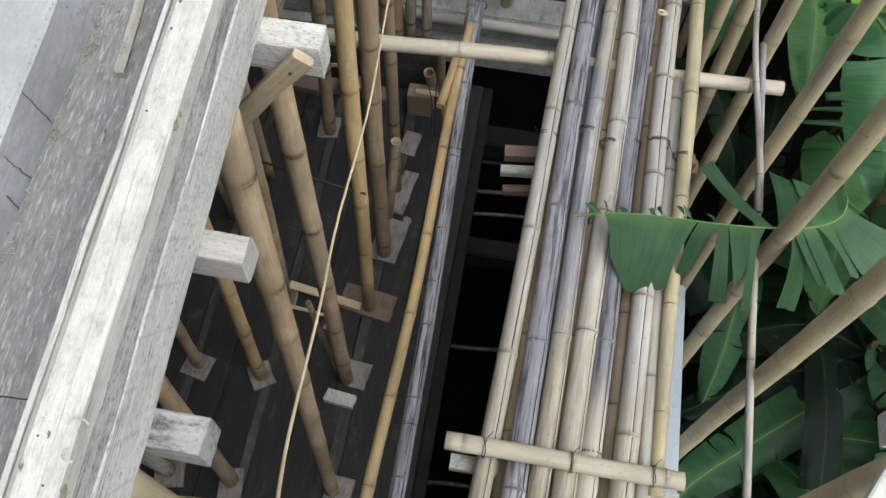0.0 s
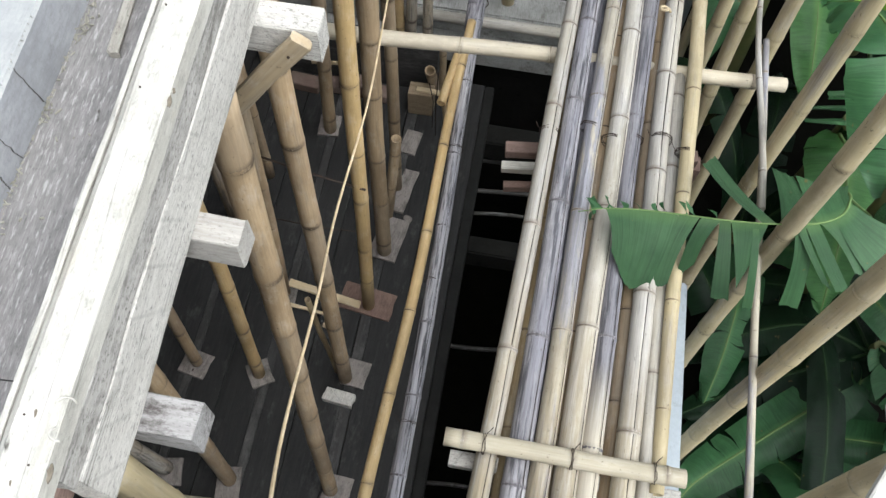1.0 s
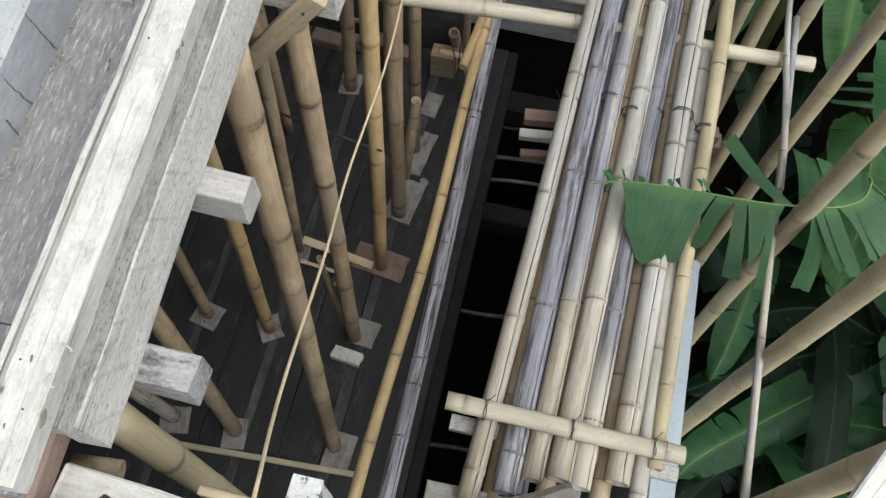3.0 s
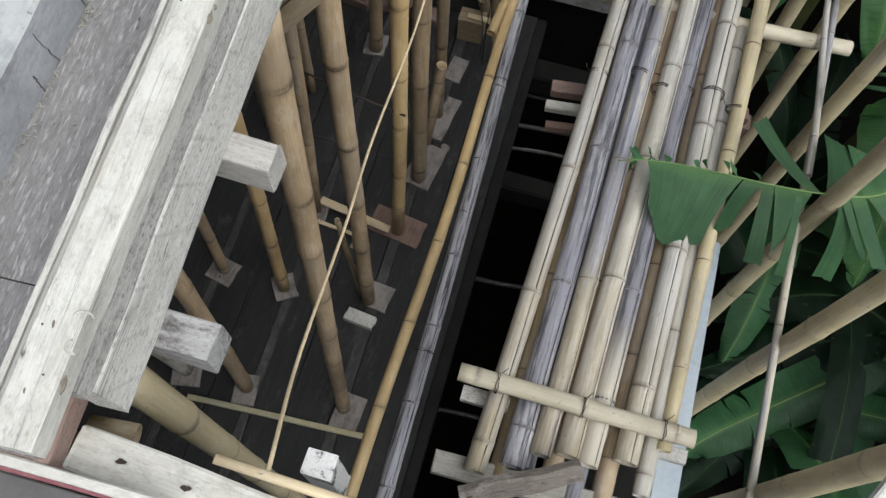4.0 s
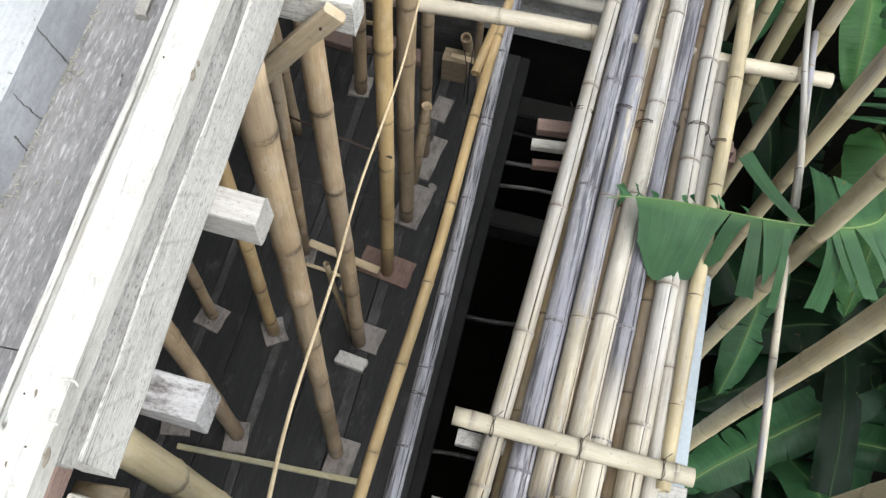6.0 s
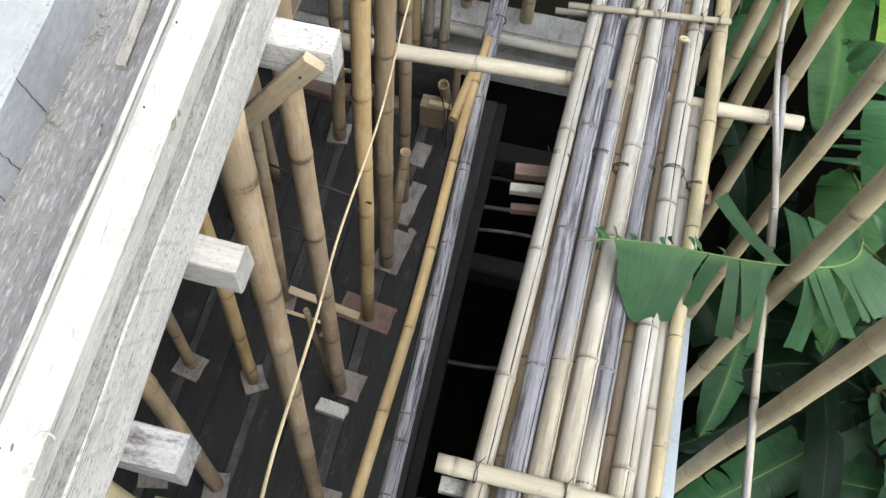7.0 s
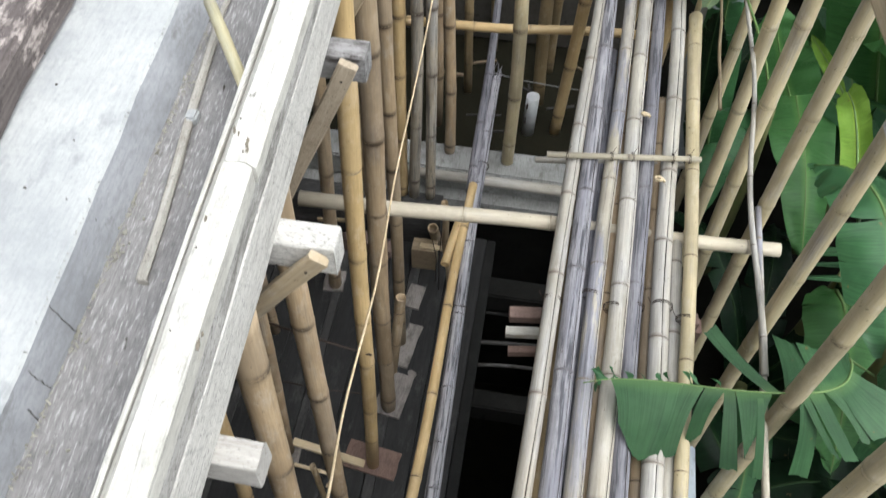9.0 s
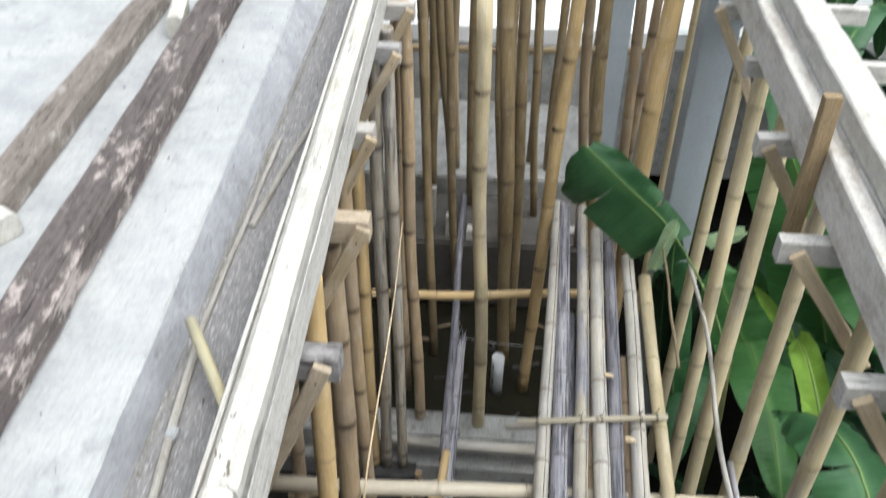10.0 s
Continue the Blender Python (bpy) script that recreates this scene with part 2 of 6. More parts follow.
BAM_BAR = bamboo_mat("bamboo_bar", (0.68, 0.61, 0.47), (0.53, 0.46, 0.335), (0.5, 0.46, 0.4), (0.54, 0.78), (0.13, 0.1, 0.075), mould=0.1)
BAM_STAIN = bamboo_mat("bamboo_stained", (0.44, 0.36, 0.255), (0.23, 0.175, 0.115), (0.27, 0.245, 0.215), (0.46, 0.62), (0.06, 0.043, 0.03), 0.6, 0.6)
BAM_ASH = bamboo_mat("bamboo_ashen", (0.52, 0.455, 0.355), (0.35, 0.295, 0.22), (0.36, 0.34, 0.31), (0.45, 0.62), (0.07, 0.05, 0.04), 0.65, 0.7)
BAM_GREY = bamboo_mat("bamboo_grey", (0.52, 0.505, 0.51), (0.17, 0.164, 0.186), (0.215, 0.21, 0.238), (0.38, 0.6), (0.12, 0.105, 0.11), 0.65, 0.95)
BAM_LILAC = bamboo_mat("bamboo_lilac_grey", (0.6, 0.585, 0.6), (0.3, 0.29, 0.32), (0.3, 0.295, 0.33), (0.4, 0.62), (0.1, 0.09, 0.095), 0.65, 1.0)
BAM_BLACK = bamboo_mat("bamboo_mouldy", (0.55, 0.53, 0.54), (0.12, 0.11, 0.135), (0.2, 0.195, 0.225), (0.38, 0.6), (0.07, 0.06, 0.065), 0.7, 1.0)
BAM_HALF = bamboo_mat("bamboo_half_grey", (0.6, 0.545, 0.425), (0.44, 0.39, 0.3), (0.32, 0.315, 0.35), (0.48, 0.56), (0.16, 0.13, 0.1), mould=0.5)
BAM_LATH = bamboo_mat("bamboo_lath_olive", (0.52, 0.46, 0.29), (0.37, 0.33, 0.195), (0.3, 0.29, 0.23), (0.52, 0.75))
# Bamboo dimmed in its colour for the pit's shade; yard scraps reuse it.
BAM_DIM = bamboo_mat("bamboo_dimmed", (0.07, 0.065, 0.06), (0.035, 0.032, 0.03), (0.05, 0.048, 0.046), (0.5, 0.8), (0.03, 0.025, 0.02))
BAM_BROWN = bamboo_mat("bamboo_brown", (0.4, 0.305, 0.17), (0.225, 0.162, 0.082), (0.2, 0.16, 0.11), (0.5, 0.8))
LATH_TAN = bamboo_mat("split_bamboo", (0.55, 0.445, 0.3), (0.38, 0.295, 0.185), (0.33, 0.285, 0.225), (0.5, 0.72), mould=0.2)
STRIP = bamboo_mat("bamboo_strip", (0.72, 0.6, 0.4), (0.52, 0.4, 0.24), (0.4, 0.33, 0.24), (0.6, 0.9))
WOOD_WHITE = wood_mat("limewashed_wood", (0.545, 0.53, 0.485), (0.425, 0.405, 0.36), (0.39, 0.345, 0.265), (0.58, 0.76), pits=0.32, flakes=0.7, bump=1.0, crusty=0.6, fissure=0.6)
WOOD_GREY = wood_mat("weathered_wood", (0.66, 0.64, 0.6), (0.44, 0.42, 0.385), (0.27, 0.25, 0.225), (0.54, 0.72), fibre=170, pits=0.6, flakes=0.6, bump=1.0, saw=0.8, fissure=0.9)
WOOD_SIDE = wood_mat("stained_form_wood", (0.72, 0.69, 0.645), (0.55, 0.52, 0.47), (0.38, 0.33, 0.27), (0.48, 0.66), fibre=170, pits=0.4, flakes=0.4, saw=0.3, fissure=0.3)
WOOD_GRIME = wood_mat("grimy_weathered_wood", (0.55, 0.53, 0.5), (0.31, 0.295, 0.275), (0.16, 0.15, 0.135), (0.5, 0.64), fibre=150, pits=0.8, flakes=0.8, bump=1.0, saw=0.6, fissure=0.9)
WOOD_JOIST = wood_mat("rough_sawn_wood", (0.52, 0.5, 0.465), (0.35, 0.325, 0.295), (0.15, 0.13, 0.11), (0.6, 0.74), fibre=150, pits=0.35, flakes=0.4, bump=1.0)
WOOD_MOULD = wood_mat("mouldy_wood", (0.4, 0.39, 0.385), (0.24, 0.23, 0.225), (0.075, 0.066, 0.062), (0.49, 0.6), pits=0.4, flakes=0.5)
WOOD_OLD = wood_mat("old_grey_brown_wood", (0.42, 0.4, 0.36), (0.25, 0.23, 0.2), (0.13, 0.105, 0.085), (0.55, 0.75), fibre=120)
WOOD_PALE = wood_mat("pale_brown_wood", (0.5, 0.42, 0.32), (0.33, 0.265, 0.19), (0.22, 0.17, 0.12), (0.58, 0.8))
WOOD_AMBER = wood_mat("amber_brown_wood", (0.4, 0.3, 0.18), (0.26, 0.185, 0.1), (0.2, 0.13, 0.07), (0.58, 0.8))
WOOD_BROWN = wood_mat("brown_wood", (0.37, 0.29, 0.2), (0.22, 0.165, 0.105), (0.12, 0.09, 0.06))
WOOD_RED = wood_mat("reddish_wood", (0.28, 0.19, 0.155), (0.16, 0.105, 0.088), (0.08, 0.06, 0.05), (0.52, 0.7))
WOOD_PINK = wood_mat("pinkish_brown_wood", (0.36, 0.255, 0.215), (0.23, 0.16, 0.135), (0.13, 0.1, 0.085), (0.52, 0.7))
WOOD_BARK = wood_mat("stripped_dark_wood", (0.19, 0.162, 0.152), (0.07, 0.058, 0.055), (0.42, 0.365, 0.335), (0.53, 0.6), fibre=90, flakes=0.8, fissure=0.8)
WOOD_LOG = wood_mat("weathered_log", (0.27, 0.238, 0.208), (0.13, 0.108, 0.094), (0.4, 0.37, 0.34), (0.54, 0.64), fibre=110, flakes=0.8, bump=1.0, fissure=0.8)
WOOD_CHALK = wood_mat("chalky_mouldy_wood", (0.68, 0.67, 0.65), (0.52, 0.51, 0.49), (0.06, 0.056, 0.053), (0.56, 0.61), pits=0.4, flakes=0.4)
PLY = wood_mat("form_plywood", (0.31, 0.298, 0.293), (0.165, 0.157, 0.154), (0.25, 0.24, 0.23), (0.6, 0.9), fibre=420, pits=0.3, flakes=0.5, scratch=0.7)
PAINT_COLUMN = plain_mat("blue_grey_column", (0.3, 0.335, 0.36), (0.38, 0.42, 0.45), 4.0, 0.75, (0.3, 0.32, 0.32))
# Near-black base with paler scuffs for the deck boards.
DECK = wood_mat("near_black_boards", (0.038, 0.0375, 0.0375), (0.018, 0.0178, 0.0178), (0.085, 0.083, 0.08), (0.55, 0.75), 0.6, 60, 0.3, 0.4)
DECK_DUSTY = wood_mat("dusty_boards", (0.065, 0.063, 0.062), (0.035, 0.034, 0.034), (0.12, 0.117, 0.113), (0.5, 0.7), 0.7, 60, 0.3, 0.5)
PAD = wood_mat("pad_wood", (0.34, 0.305, 0.285), (0.21, 0.188, 0.173), (0.1, 0.09, 0.08), (0.48, 0.64))
CONCRETE = slab_mat("pale_concrete", (0.325, 0.333, 0.335), (0.44, 0.443, 0.432), (0.262, 0.27, 0.272))
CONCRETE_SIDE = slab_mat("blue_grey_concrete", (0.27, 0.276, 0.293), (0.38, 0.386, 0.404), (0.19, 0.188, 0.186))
# Concrete taken down to near-black: the pit's shade is in the colour.
CONCRETE_SHADED = plain_mat("shaded_concrete", (0.008, 0.008, 0.0075), (0.021, 0.0205, 0.019), 5.0, 0.9, (0.007, 0.007, 0.007), 0.3, 0.05)
LEDGE_GREY = plain_mat("dirty_ledge_concrete", (0.07, 0.064, 0.056), (0.13, 0.122, 0.11), 7.0, 0.9, (0.05, 0.045, 0.04), 0.6, 0.1)
# Same for the pit's edge beam, a little less dark.
EDGE_SHADED = plain_mat("shaded_edge_concrete", (0.013, 0.0132, 0.013), (0.026, 0.026, 0.025), 5.0, 0.9, (0.019, 0.019, 0.018), 0.3, 0.05)
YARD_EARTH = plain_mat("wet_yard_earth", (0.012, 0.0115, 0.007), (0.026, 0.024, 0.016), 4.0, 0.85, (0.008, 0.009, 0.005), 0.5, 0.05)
CONCRETE_MID = slab_mat("grey_concrete", (0.25, 0.25, 0.24), (0.38, 0.38, 0.37), (0.14, 0.135, 0.12))
PAINT_BLUE = plain_mat("pale_blue_wall", (0.38, 0.43, 0.47), (0.5, 0.55, 0.59), 4.0, 0.7, (0.3, 0.32, 0.32))
PAINT_WHITE = plain_mat("white_wall", (0.78, 0.78, 0.76), (0.86, 0.86, 0.85), 2.0, 0.8)
# Darker than bare soil: shade under plants and scaffold is in the colour.
SOIL = plain_mat("shaded_soil", (0.004, 0.004, 0.0035), (0.011, 0.0105, 0.008), 7.0, 0.95, (0.009, 0.012, 0.006), 0.8, 0.03)
BRICK = plain_mat("old_brick", (0.14, 0.095, 0.08), (0.22, 0.165, 0.14), 9.0, 0.9, (0.16, 0.15, 0.14), 0.6)
PVC = plain_mat("white_pipe", (0.5, 0.51, 0.52), (0.6, 0.61, 0.62), 8.0, 0.35, (0.5, 0.5, 0.48), 0.05, 0.5)
RED_PAINT = plain_mat("faded_red_paint", (0.16, 0.05, 0.065), (0.26, 0.11, 0.115), 20.0, 0.6, (0.34, 0.27, 0.26))
SHEET_GREY = plain_mat("dirty_grey_sheet", (0.075, 0.07, 0.07), (0.125, 0.118, 0.115), 9.0, 0.7, (0.05, 0.046, 0.045))
WIRE = plain_mat("rusty_wire", (0.02, 0.016, 0.014), (0.06, 0.04, 0.03), 40.0, 0.6)
LEAF = leaf_mat("banana_leaf", (0.029, 0.095, 0.036), (0.06, 0.162, 0.062), 0.3, 0.24, 0.4)
# Darkened copy of the leaf green: shade of the lower foliage in the colour.
LEAF_SHADED = leaf_mat("banana_leaf_shaded", (0.0032, 0.0125, 0.005), (0.0085, 0.028, 0.0105), 0.33, 0.18, 0.2)
# Lighter, yellower copy of the leaf: sunlight through the blade in its colour.
LEAF_LIT = leaf_mat("banana_leaf_lit", (0.048, 0.145, 0.04), (0.095, 0.24, 0.075), 0.34, 0.3, 0.3)
LEAF_FRESH = leaf_mat("banana_leaf_fresh", (0.031, 0.083, 0.035), (0.062, 0.14, 0.06), 0.36, 0.26, 0.3)
LEAF_PALE = leaf_mat("banana_leaf_underside", (0.2, 0.31, 0.17), (0.3, 0.4, 0.24), 0.55, 0.25)
LEAF_LIME = leaf_mat("banana_leaf_young", (0.14, 0.27, 0.03), (0.22, 0.36, 0.06), 0.45, 0.3)
RIB = plain_mat("leaf_rib", (0.11, 0.19, 0.06), (0.18, 0.27, 0.1), 12.0, 0.5)
# Darkened copy of the rib, to go with the shaded leaves.
RIB_SHADED = plain_mat("leaf_rib_shaded", (0.014, 0.036, 0.012), (0.026, 0.055, 0.018), 12.0, 0.5)
HAIR = plain_mat("hair_crack", (0.09, 0.088, 0.085), (0.16, 0.155, 0.15), 30.0, 0.9, None, 0.3, 0.0)
CRACK = plain_mat("split_shadow_brown", (0.02, 0.016, 0.013), (0.05, 0.04, 0.03), 30.0, 0.9, None, 0.3, 0.0)
KNOT = plain_mat("torn_knot", (0.09, 0.075, 0.055), (0.22, 0.19, 0.15), 60.0, 0.9)
RIND = plain_mat("plant_stem", (0.07, 0.1, 0.03), (0.14, 0.13, 0.06), 9.0, 0.6)
CRUMB = plain_mat("mortar_crumbs", (0.2, 0.198, 0.19), (0.38, 0.375, 0.36), 30.0, 0.95)
MOSS = plain_mat("dry_debris", (0.17, 0.16, 0.13), (0.4, 0.385, 0.33), 30.0, 0.95)


# ---- building helpers ----
WORLD = {}


def place(ob, m):
    """Put ob at the world pose m, whatever its parent."""
    WORLD[ob] = m
    ob.matrix_local = WORLD[ob.parent].inverted() @ m if ob.parent else m
    return ob


def link(name, bm, material, parent=None, label=""):
    me = bpy.data.meshes.new(name)
    bm.to_mesh(me)
    bm.free()
    me.materials.append(material)
    ob = new(name, me)
    ob.parent = parent
    place(ob, Matrix.Identity(4))
    return tagged(ob, label) if label else ob


def part(name, bm, material, parent, label=""):
    return link(name, bm, material, parent, label)


def thing(name, label, category, group="", kind="", at=(0, 0, 0)):
    ob = new(name)
    ob.empty_display_size = 0.05
    place(ob, Matrix.Translation(at))
    return tagged(ob, label, category, group, kind)


def along(p0, p1, up=(0, 0, 1)):
    """A pose at p0 whose z runs to p1 and whose y leans to up; and the length."""
    a, b = Vector(p0), Vector(p1)
    z = (b - a).normalized()
    y = Vector(up) - z * z.dot(Vector(up))
    if y.length < 1e-4:
        y = Vector((0, 1, 0)) - z * z.y
    y.normalize()
    x = y.cross(z)
    m = Matrix((x, y, z)).transposed().to_4x4()
    m.translation = a
    return m, (b - a).length


def timber_bm(w, h, length, seed=0, bevel=0.004, wob=0.002, steps=None):
    """A sawn timber along z from 0 to length, w by h, with slightly uneven, worn edges."""
    rnd = random.Random(seed)
    bm = bmesh.new()
    steps = steps or max(2, int(length / 0.12))
    c = min(bevel, w * 0.3, h * 0.3)
    prof = [(-w / 2 + c, -h / 2), (w / 2 - c, -h / 2), (w / 2, -h / 2 + c), (w / 2, h / 2 - c), (w / 2 - c, h / 2), (-w / 2 + c, h / 2), (-w / 2, h / 2 - c), (-w / 2, -h / 2 + c)]
    zs = [0.0, min(c, length * 0.2)] + [length * k / steps for k in range(1, steps)] + [length - min(c, length * 0.2), length]
    zs = sorted(set(round(z, 5) for z in zs))
    rings = []
    for k, z in enumerate(zs):
        s = 0.975 if k in (0, len(zs) - 1) else 1.0
        ox, oy = rnd.uniform(-wob, wob), rnd.uniform(-wob, wob)
        rings.append([bm.verts.new((x * s + ox + rnd.uniform(-wob, wob) * 0.6, y * s + oy + rnd.uniform(-wob, wob) * 0.6, z)) for x, y in prof])
    for a, b in zip(rings, rings[1:]):
        for i in range(8):
            bm.faces.new((a[i], a[(i + 1) % 8], b[(i + 1) % 8], b[i]))
    bm.faces.new(rings[0][::-1])
    bm.faces.new(rings[-1])
    return bm


def timber(name, p0, p1, w, h, material, parent=None, up=(0, 0, 1), seed=0, bevel=0.004, wob=0.002, label="", category="", group="", kind=""):
    m, length = along(p0, p1, up)
    ob = link(name, timber_bm(w, h, length, seed, bevel, wob), material, parent)
    place(ob, m)
    return tagged(ob, label, category, group, kind)


def block_bm(x0, y0, z0, x1, y1, z1, bevel=0.0):
    bm = bmesh.new()
    bmesh.ops.create_cube(bm, size=1)
    for v in bm.verts:
        v.co = Vector(((x0 + x1) / 2 + v.co.x * (x1 - x0), (y0 + y1) / 2 + v.co.y * (y1 - y0), (z0 + z1) / 2 + v.co.z * (z1 - z0)))
    if bevel:
        bmesh.ops.bevel(bm, geom=bm.edges[:], offset=bevel, segments=2, affect="EDGES")
    return bm


RINGS = {}


def ring_mesh(r, flat, material):
    """The ridge round a bamboo joint; alike ones share one mesh."""
    key = (r, flat, material.name)
    if key not in RINGS:
        seg, prof = 16, ((-0.007, 0.99, 0.2), (-0.004, 1.025, 0.25), (-0.0005, 1.02, 1.0), (0.0015, 1.04, 0.9), (0.005, 1.035, 0.2), (0.011, 0.99, 0.0))
        verts = [(r * s * math.cos(a), r * s * math.sin(a) * flat, z) for z, s, j in prof for a in (2 * math.pi * i / seg for i in range(seg))]
        faces = [(k * seg + i, k * seg + (i + 1) % seg, (k + 1) * seg + (i + 1) % seg, (k + 1) * seg + i) for k in range(len(prof) - 1) for i in range(seg)]
        me = bpy.data.meshes.new("joint_ring")
        me.from_pydata(verts, [], faces)
        me.attributes.new("joint", "FLOAT", "POINT").data.foreach_set("value", [j * (0.5 + 0.5 * math.cos(2 * math.pi * i / seg)) ** 0.7 for z, s, j in prof for i in range(seg)])
        me.polygons.foreach_set("use_smooth", [True] * len(me.polygons))
        me.materials.append(material)
        RINGS[key] = me
    return RINGS[key]


def culm(name, p0, p1, r0, r1, material, parent=None, seed=0, gap=0.3, bend=0.012, crack=None, seg=14, start=None, flat=1.0, rings=True, soot=False, pale=0.0, aged=0.0):
    """A bamboo pole from p0 to p1: tapered, slightly bent, with swollen joints, cut hollow at the ends, split along one side if crack is given."""
    rnd = random.Random(seed * 7 + 3)
    m, length = along(p0, p1, (0.3, 0.2, 1))
    nodes, z = [], start if start is not None else rnd.uniform(0.05, gap)
    while z < length - 0.03:
        nodes.append(z)
        z += gap * rnd.uniform(0.82, 1.2)
    stops = [(0.0, 1.0, 0.0), (length, 1.0, 0.0)]
    for k in nodes:
        stops += [(k - 0.03, 1.0, 0.05), (k - 0.012, 1.03, 0.4), (k - 0.006, 1.06, 0.95), (k, 1.03, 1.0), (k + 0.006, 1.075, 0.9), (k + 0.02, 1.02, 0.25)] if soot and rnd.random() < 0.7 else [(k - 0.016, 1.0, 0.0), (k - 0.006, 1.035, 0.25), (k, 1.0, 1.0), (k + 0.006, 1.055, 0.5), (k + 0.018, 1.0, 0.1)]
        stops += [(k + gap * 0.35, 0.985, 0.0), (k + gap * 0.65, 0.985, 0.0)]
    stops = sorted((s for s in stops if 0 <= s[0] <= length), key=lambda s: s[0])
    angles, groove = [2 * math.pi * k / seg for k in range(seg)], set()
    if crack is not None:
        angles = [a for a in angles if min(abs(a - crack), 2 * math.pi - abs(a - crack)) > 0.2]
        angles += [crack - 0.045, crack - 0.02, crack + 0.02, crack + 0.045]
        angles.sort()
        first_ = angles.index(crack - 0.045)
        groove = {first_, first_ + 1, first_ + 2}
    ph1, ph2, dents = rnd.uniform(0, 6.3), rnd.uniform(0, 6.3), rnd.uniform(0, 6.3)
    verts, joint, tint, faces = [], [], [], []
    shades = [max(0.0, rnd.gauss(0.25, 0.45)) for _ in range(len(nodes) + 1)]
    n = len(angles)
    for z, s, j in stops:
        f = z / length
        r = (r0 + (r1 - r0) * f) * s
        env = math.sin(math.pi * f)
        ox = bend * env * math.sin(ph1 + 2.4 * f * 3)
        oy = bend * env * math.sin(ph2 + 2.0 * f * 3)
        pinch = rnd.uniform(0.45, 1.25)
        wander = 0.05 * math.sin(7 * f * length + dents) + rnd.uniform(-0.015, 0.015) if crack is not None else 0.0
        for i, a in enumerate(angles):
            deep = groove and i in (first_ + 1, first_ + 2)
            if groove and first_ <= i <= first_ + 3:
                a = crack + wander + (a - crack) * pinch
            rr = r * (0.8 if deep else 1.0) * (1 + 0.02 * math.sin(2 * a + dents))
            verts.append((ox + rr * math.cos(a), oy + rr * math.sin(a) * flat, z))
            joint.append(j * (0.45 + 0.55 * math.cos(a + 5 * dents)))
            tint.append(min(1.0, shades[sum(1 for q in nodes if q < z)]))
    for k in range(len(stops) - 1):
        for i in range(n):
            faces.append((k * n + i, k * n + (i + 1) % n, (k + 1) * n + (i + 1) % n, (k + 1) * n + i))
    for first, z, into in ((0, 0.0, 0.05), ((len(stops) - 1) * n, length, -0.05)):
        ra = (r0 if z == 0 else r1)
        base = len(verts)
        cx = sum(verts[first + i][0] for i in range(n)) / n
        cy = sum(verts[first + i][1] for i in range(n)) / n
        for dz, jj in ((0.0, 0.0), (into, 0.6)):
            for a in angles:
                verts.append((cx + ra * 0.8 * math.cos(a), cy + ra * 0.8 * math.sin(a) * flat, z + dz))
                joint.append(jj)
                tint.append(0.0)
        for i in range(n):
            q = (i + 1) % n
            faces.append((first + i, base + i, base + q, first + q) if z == 0 else (first + i, first + q, base + q, base + i))
            faces.append((base + i, base + n + i, base + n + q, base + q) if z == 0 else (base + i, base + q, base + n + q, base + n + i))
        faces.append(tuple(base + n + i for i in (range(n) if z else range(n - 1, -1, -1))))
    me = bpy.data.meshes.new(name)
    me.from_pydata(verts, [], faces)
    me.attributes.new("joint", "FLOAT", "POINT").data.foreach_set("value", joint)
    me.attributes.new("tint", "FLOAT", "POINT").data.foreach_set("value", tint)
    if aged:  # stained brown towards its first end
        me.attributes.new("aged", "FLOAT", "POINT").data.foreach_set("value", [max(0.0, min(1.0, 1.3 * (1 - v[2] / aged))) for v in verts])
    if pale:  # bleached towards its first end
        me.attributes.new("pale", "FLOAT", "POINT").data.foreach_set("value", [max(0.0, min(1.0, 2 * (1 - v[2] / pale))) for v in verts])
    me.polygons.foreach_set("use_smooth", [True] * len(me.polygons))
    me.materials.append(material)
    # groove faces are coloured dark, as the shadow inside the split
    if groove:
        me.materials.append(CRACK)
        for k in range(len(stops) - 1):
            for i in groove:
                me.polygons[k * n + i].material_index = 1
    ob = new(name, me)
    ob.parent = parent
    place(ob, m)
    if rings and length > 0.5:
        for k in nodes:
            f = k / length
            r = round(r0 + (r1 - r0) * f, 3)
            env = math.sin(math.pi * f)
            ring = new("joint_ring", ring_mesh(r, flat, material))
            ring.parent = ob
            place(ring, m @ pose(bend * env * math.sin(ph1 + 2.4 * f * 3), bend * env * math.sin(ph2 + 2.0 * f * 3), k, 0, 0, 40 * k))
    return ob


def tube_bm(points, radius, seg=8, taper=1.0):
    """A round rod through the points."""
    bm = bmesh.new()
    pts = [Vector(p) for p in points]
    rings = []
    for k, p in enumerate(pts):
        d = (pts[min(k + 1, len(pts) - 1)] - pts[max(k - 1, 0)]).normalized()
        a = d.orthogonal().normalized()
        if abs(d.z) < 0.95:
            a = d.cross(Vector((0, 0, 1))).normalized()
        b = d.cross(a)
        r = radius * (1 + (taper - 1) * k / max(1, len(pts) - 1))
        rings.append([bm.verts.new(p + r * (math.cos(t) * a + math.sin(t) * b)) for t in (2 * math.pi * i / seg for i in range(seg))])
    for q, w in zip(rings, rings[1:]):
        for i in range(seg):
            bm.faces.new((q[i], q[(i + 1) % seg], w[(i + 1) % seg], w[i])).smooth = True
    bm.faces.new(rings[0][::-1])
    bm.faces.new(rings[-1])
    bmesh.ops.recalc_face_normals(bm, faces=bm.faces[:])
    return bm


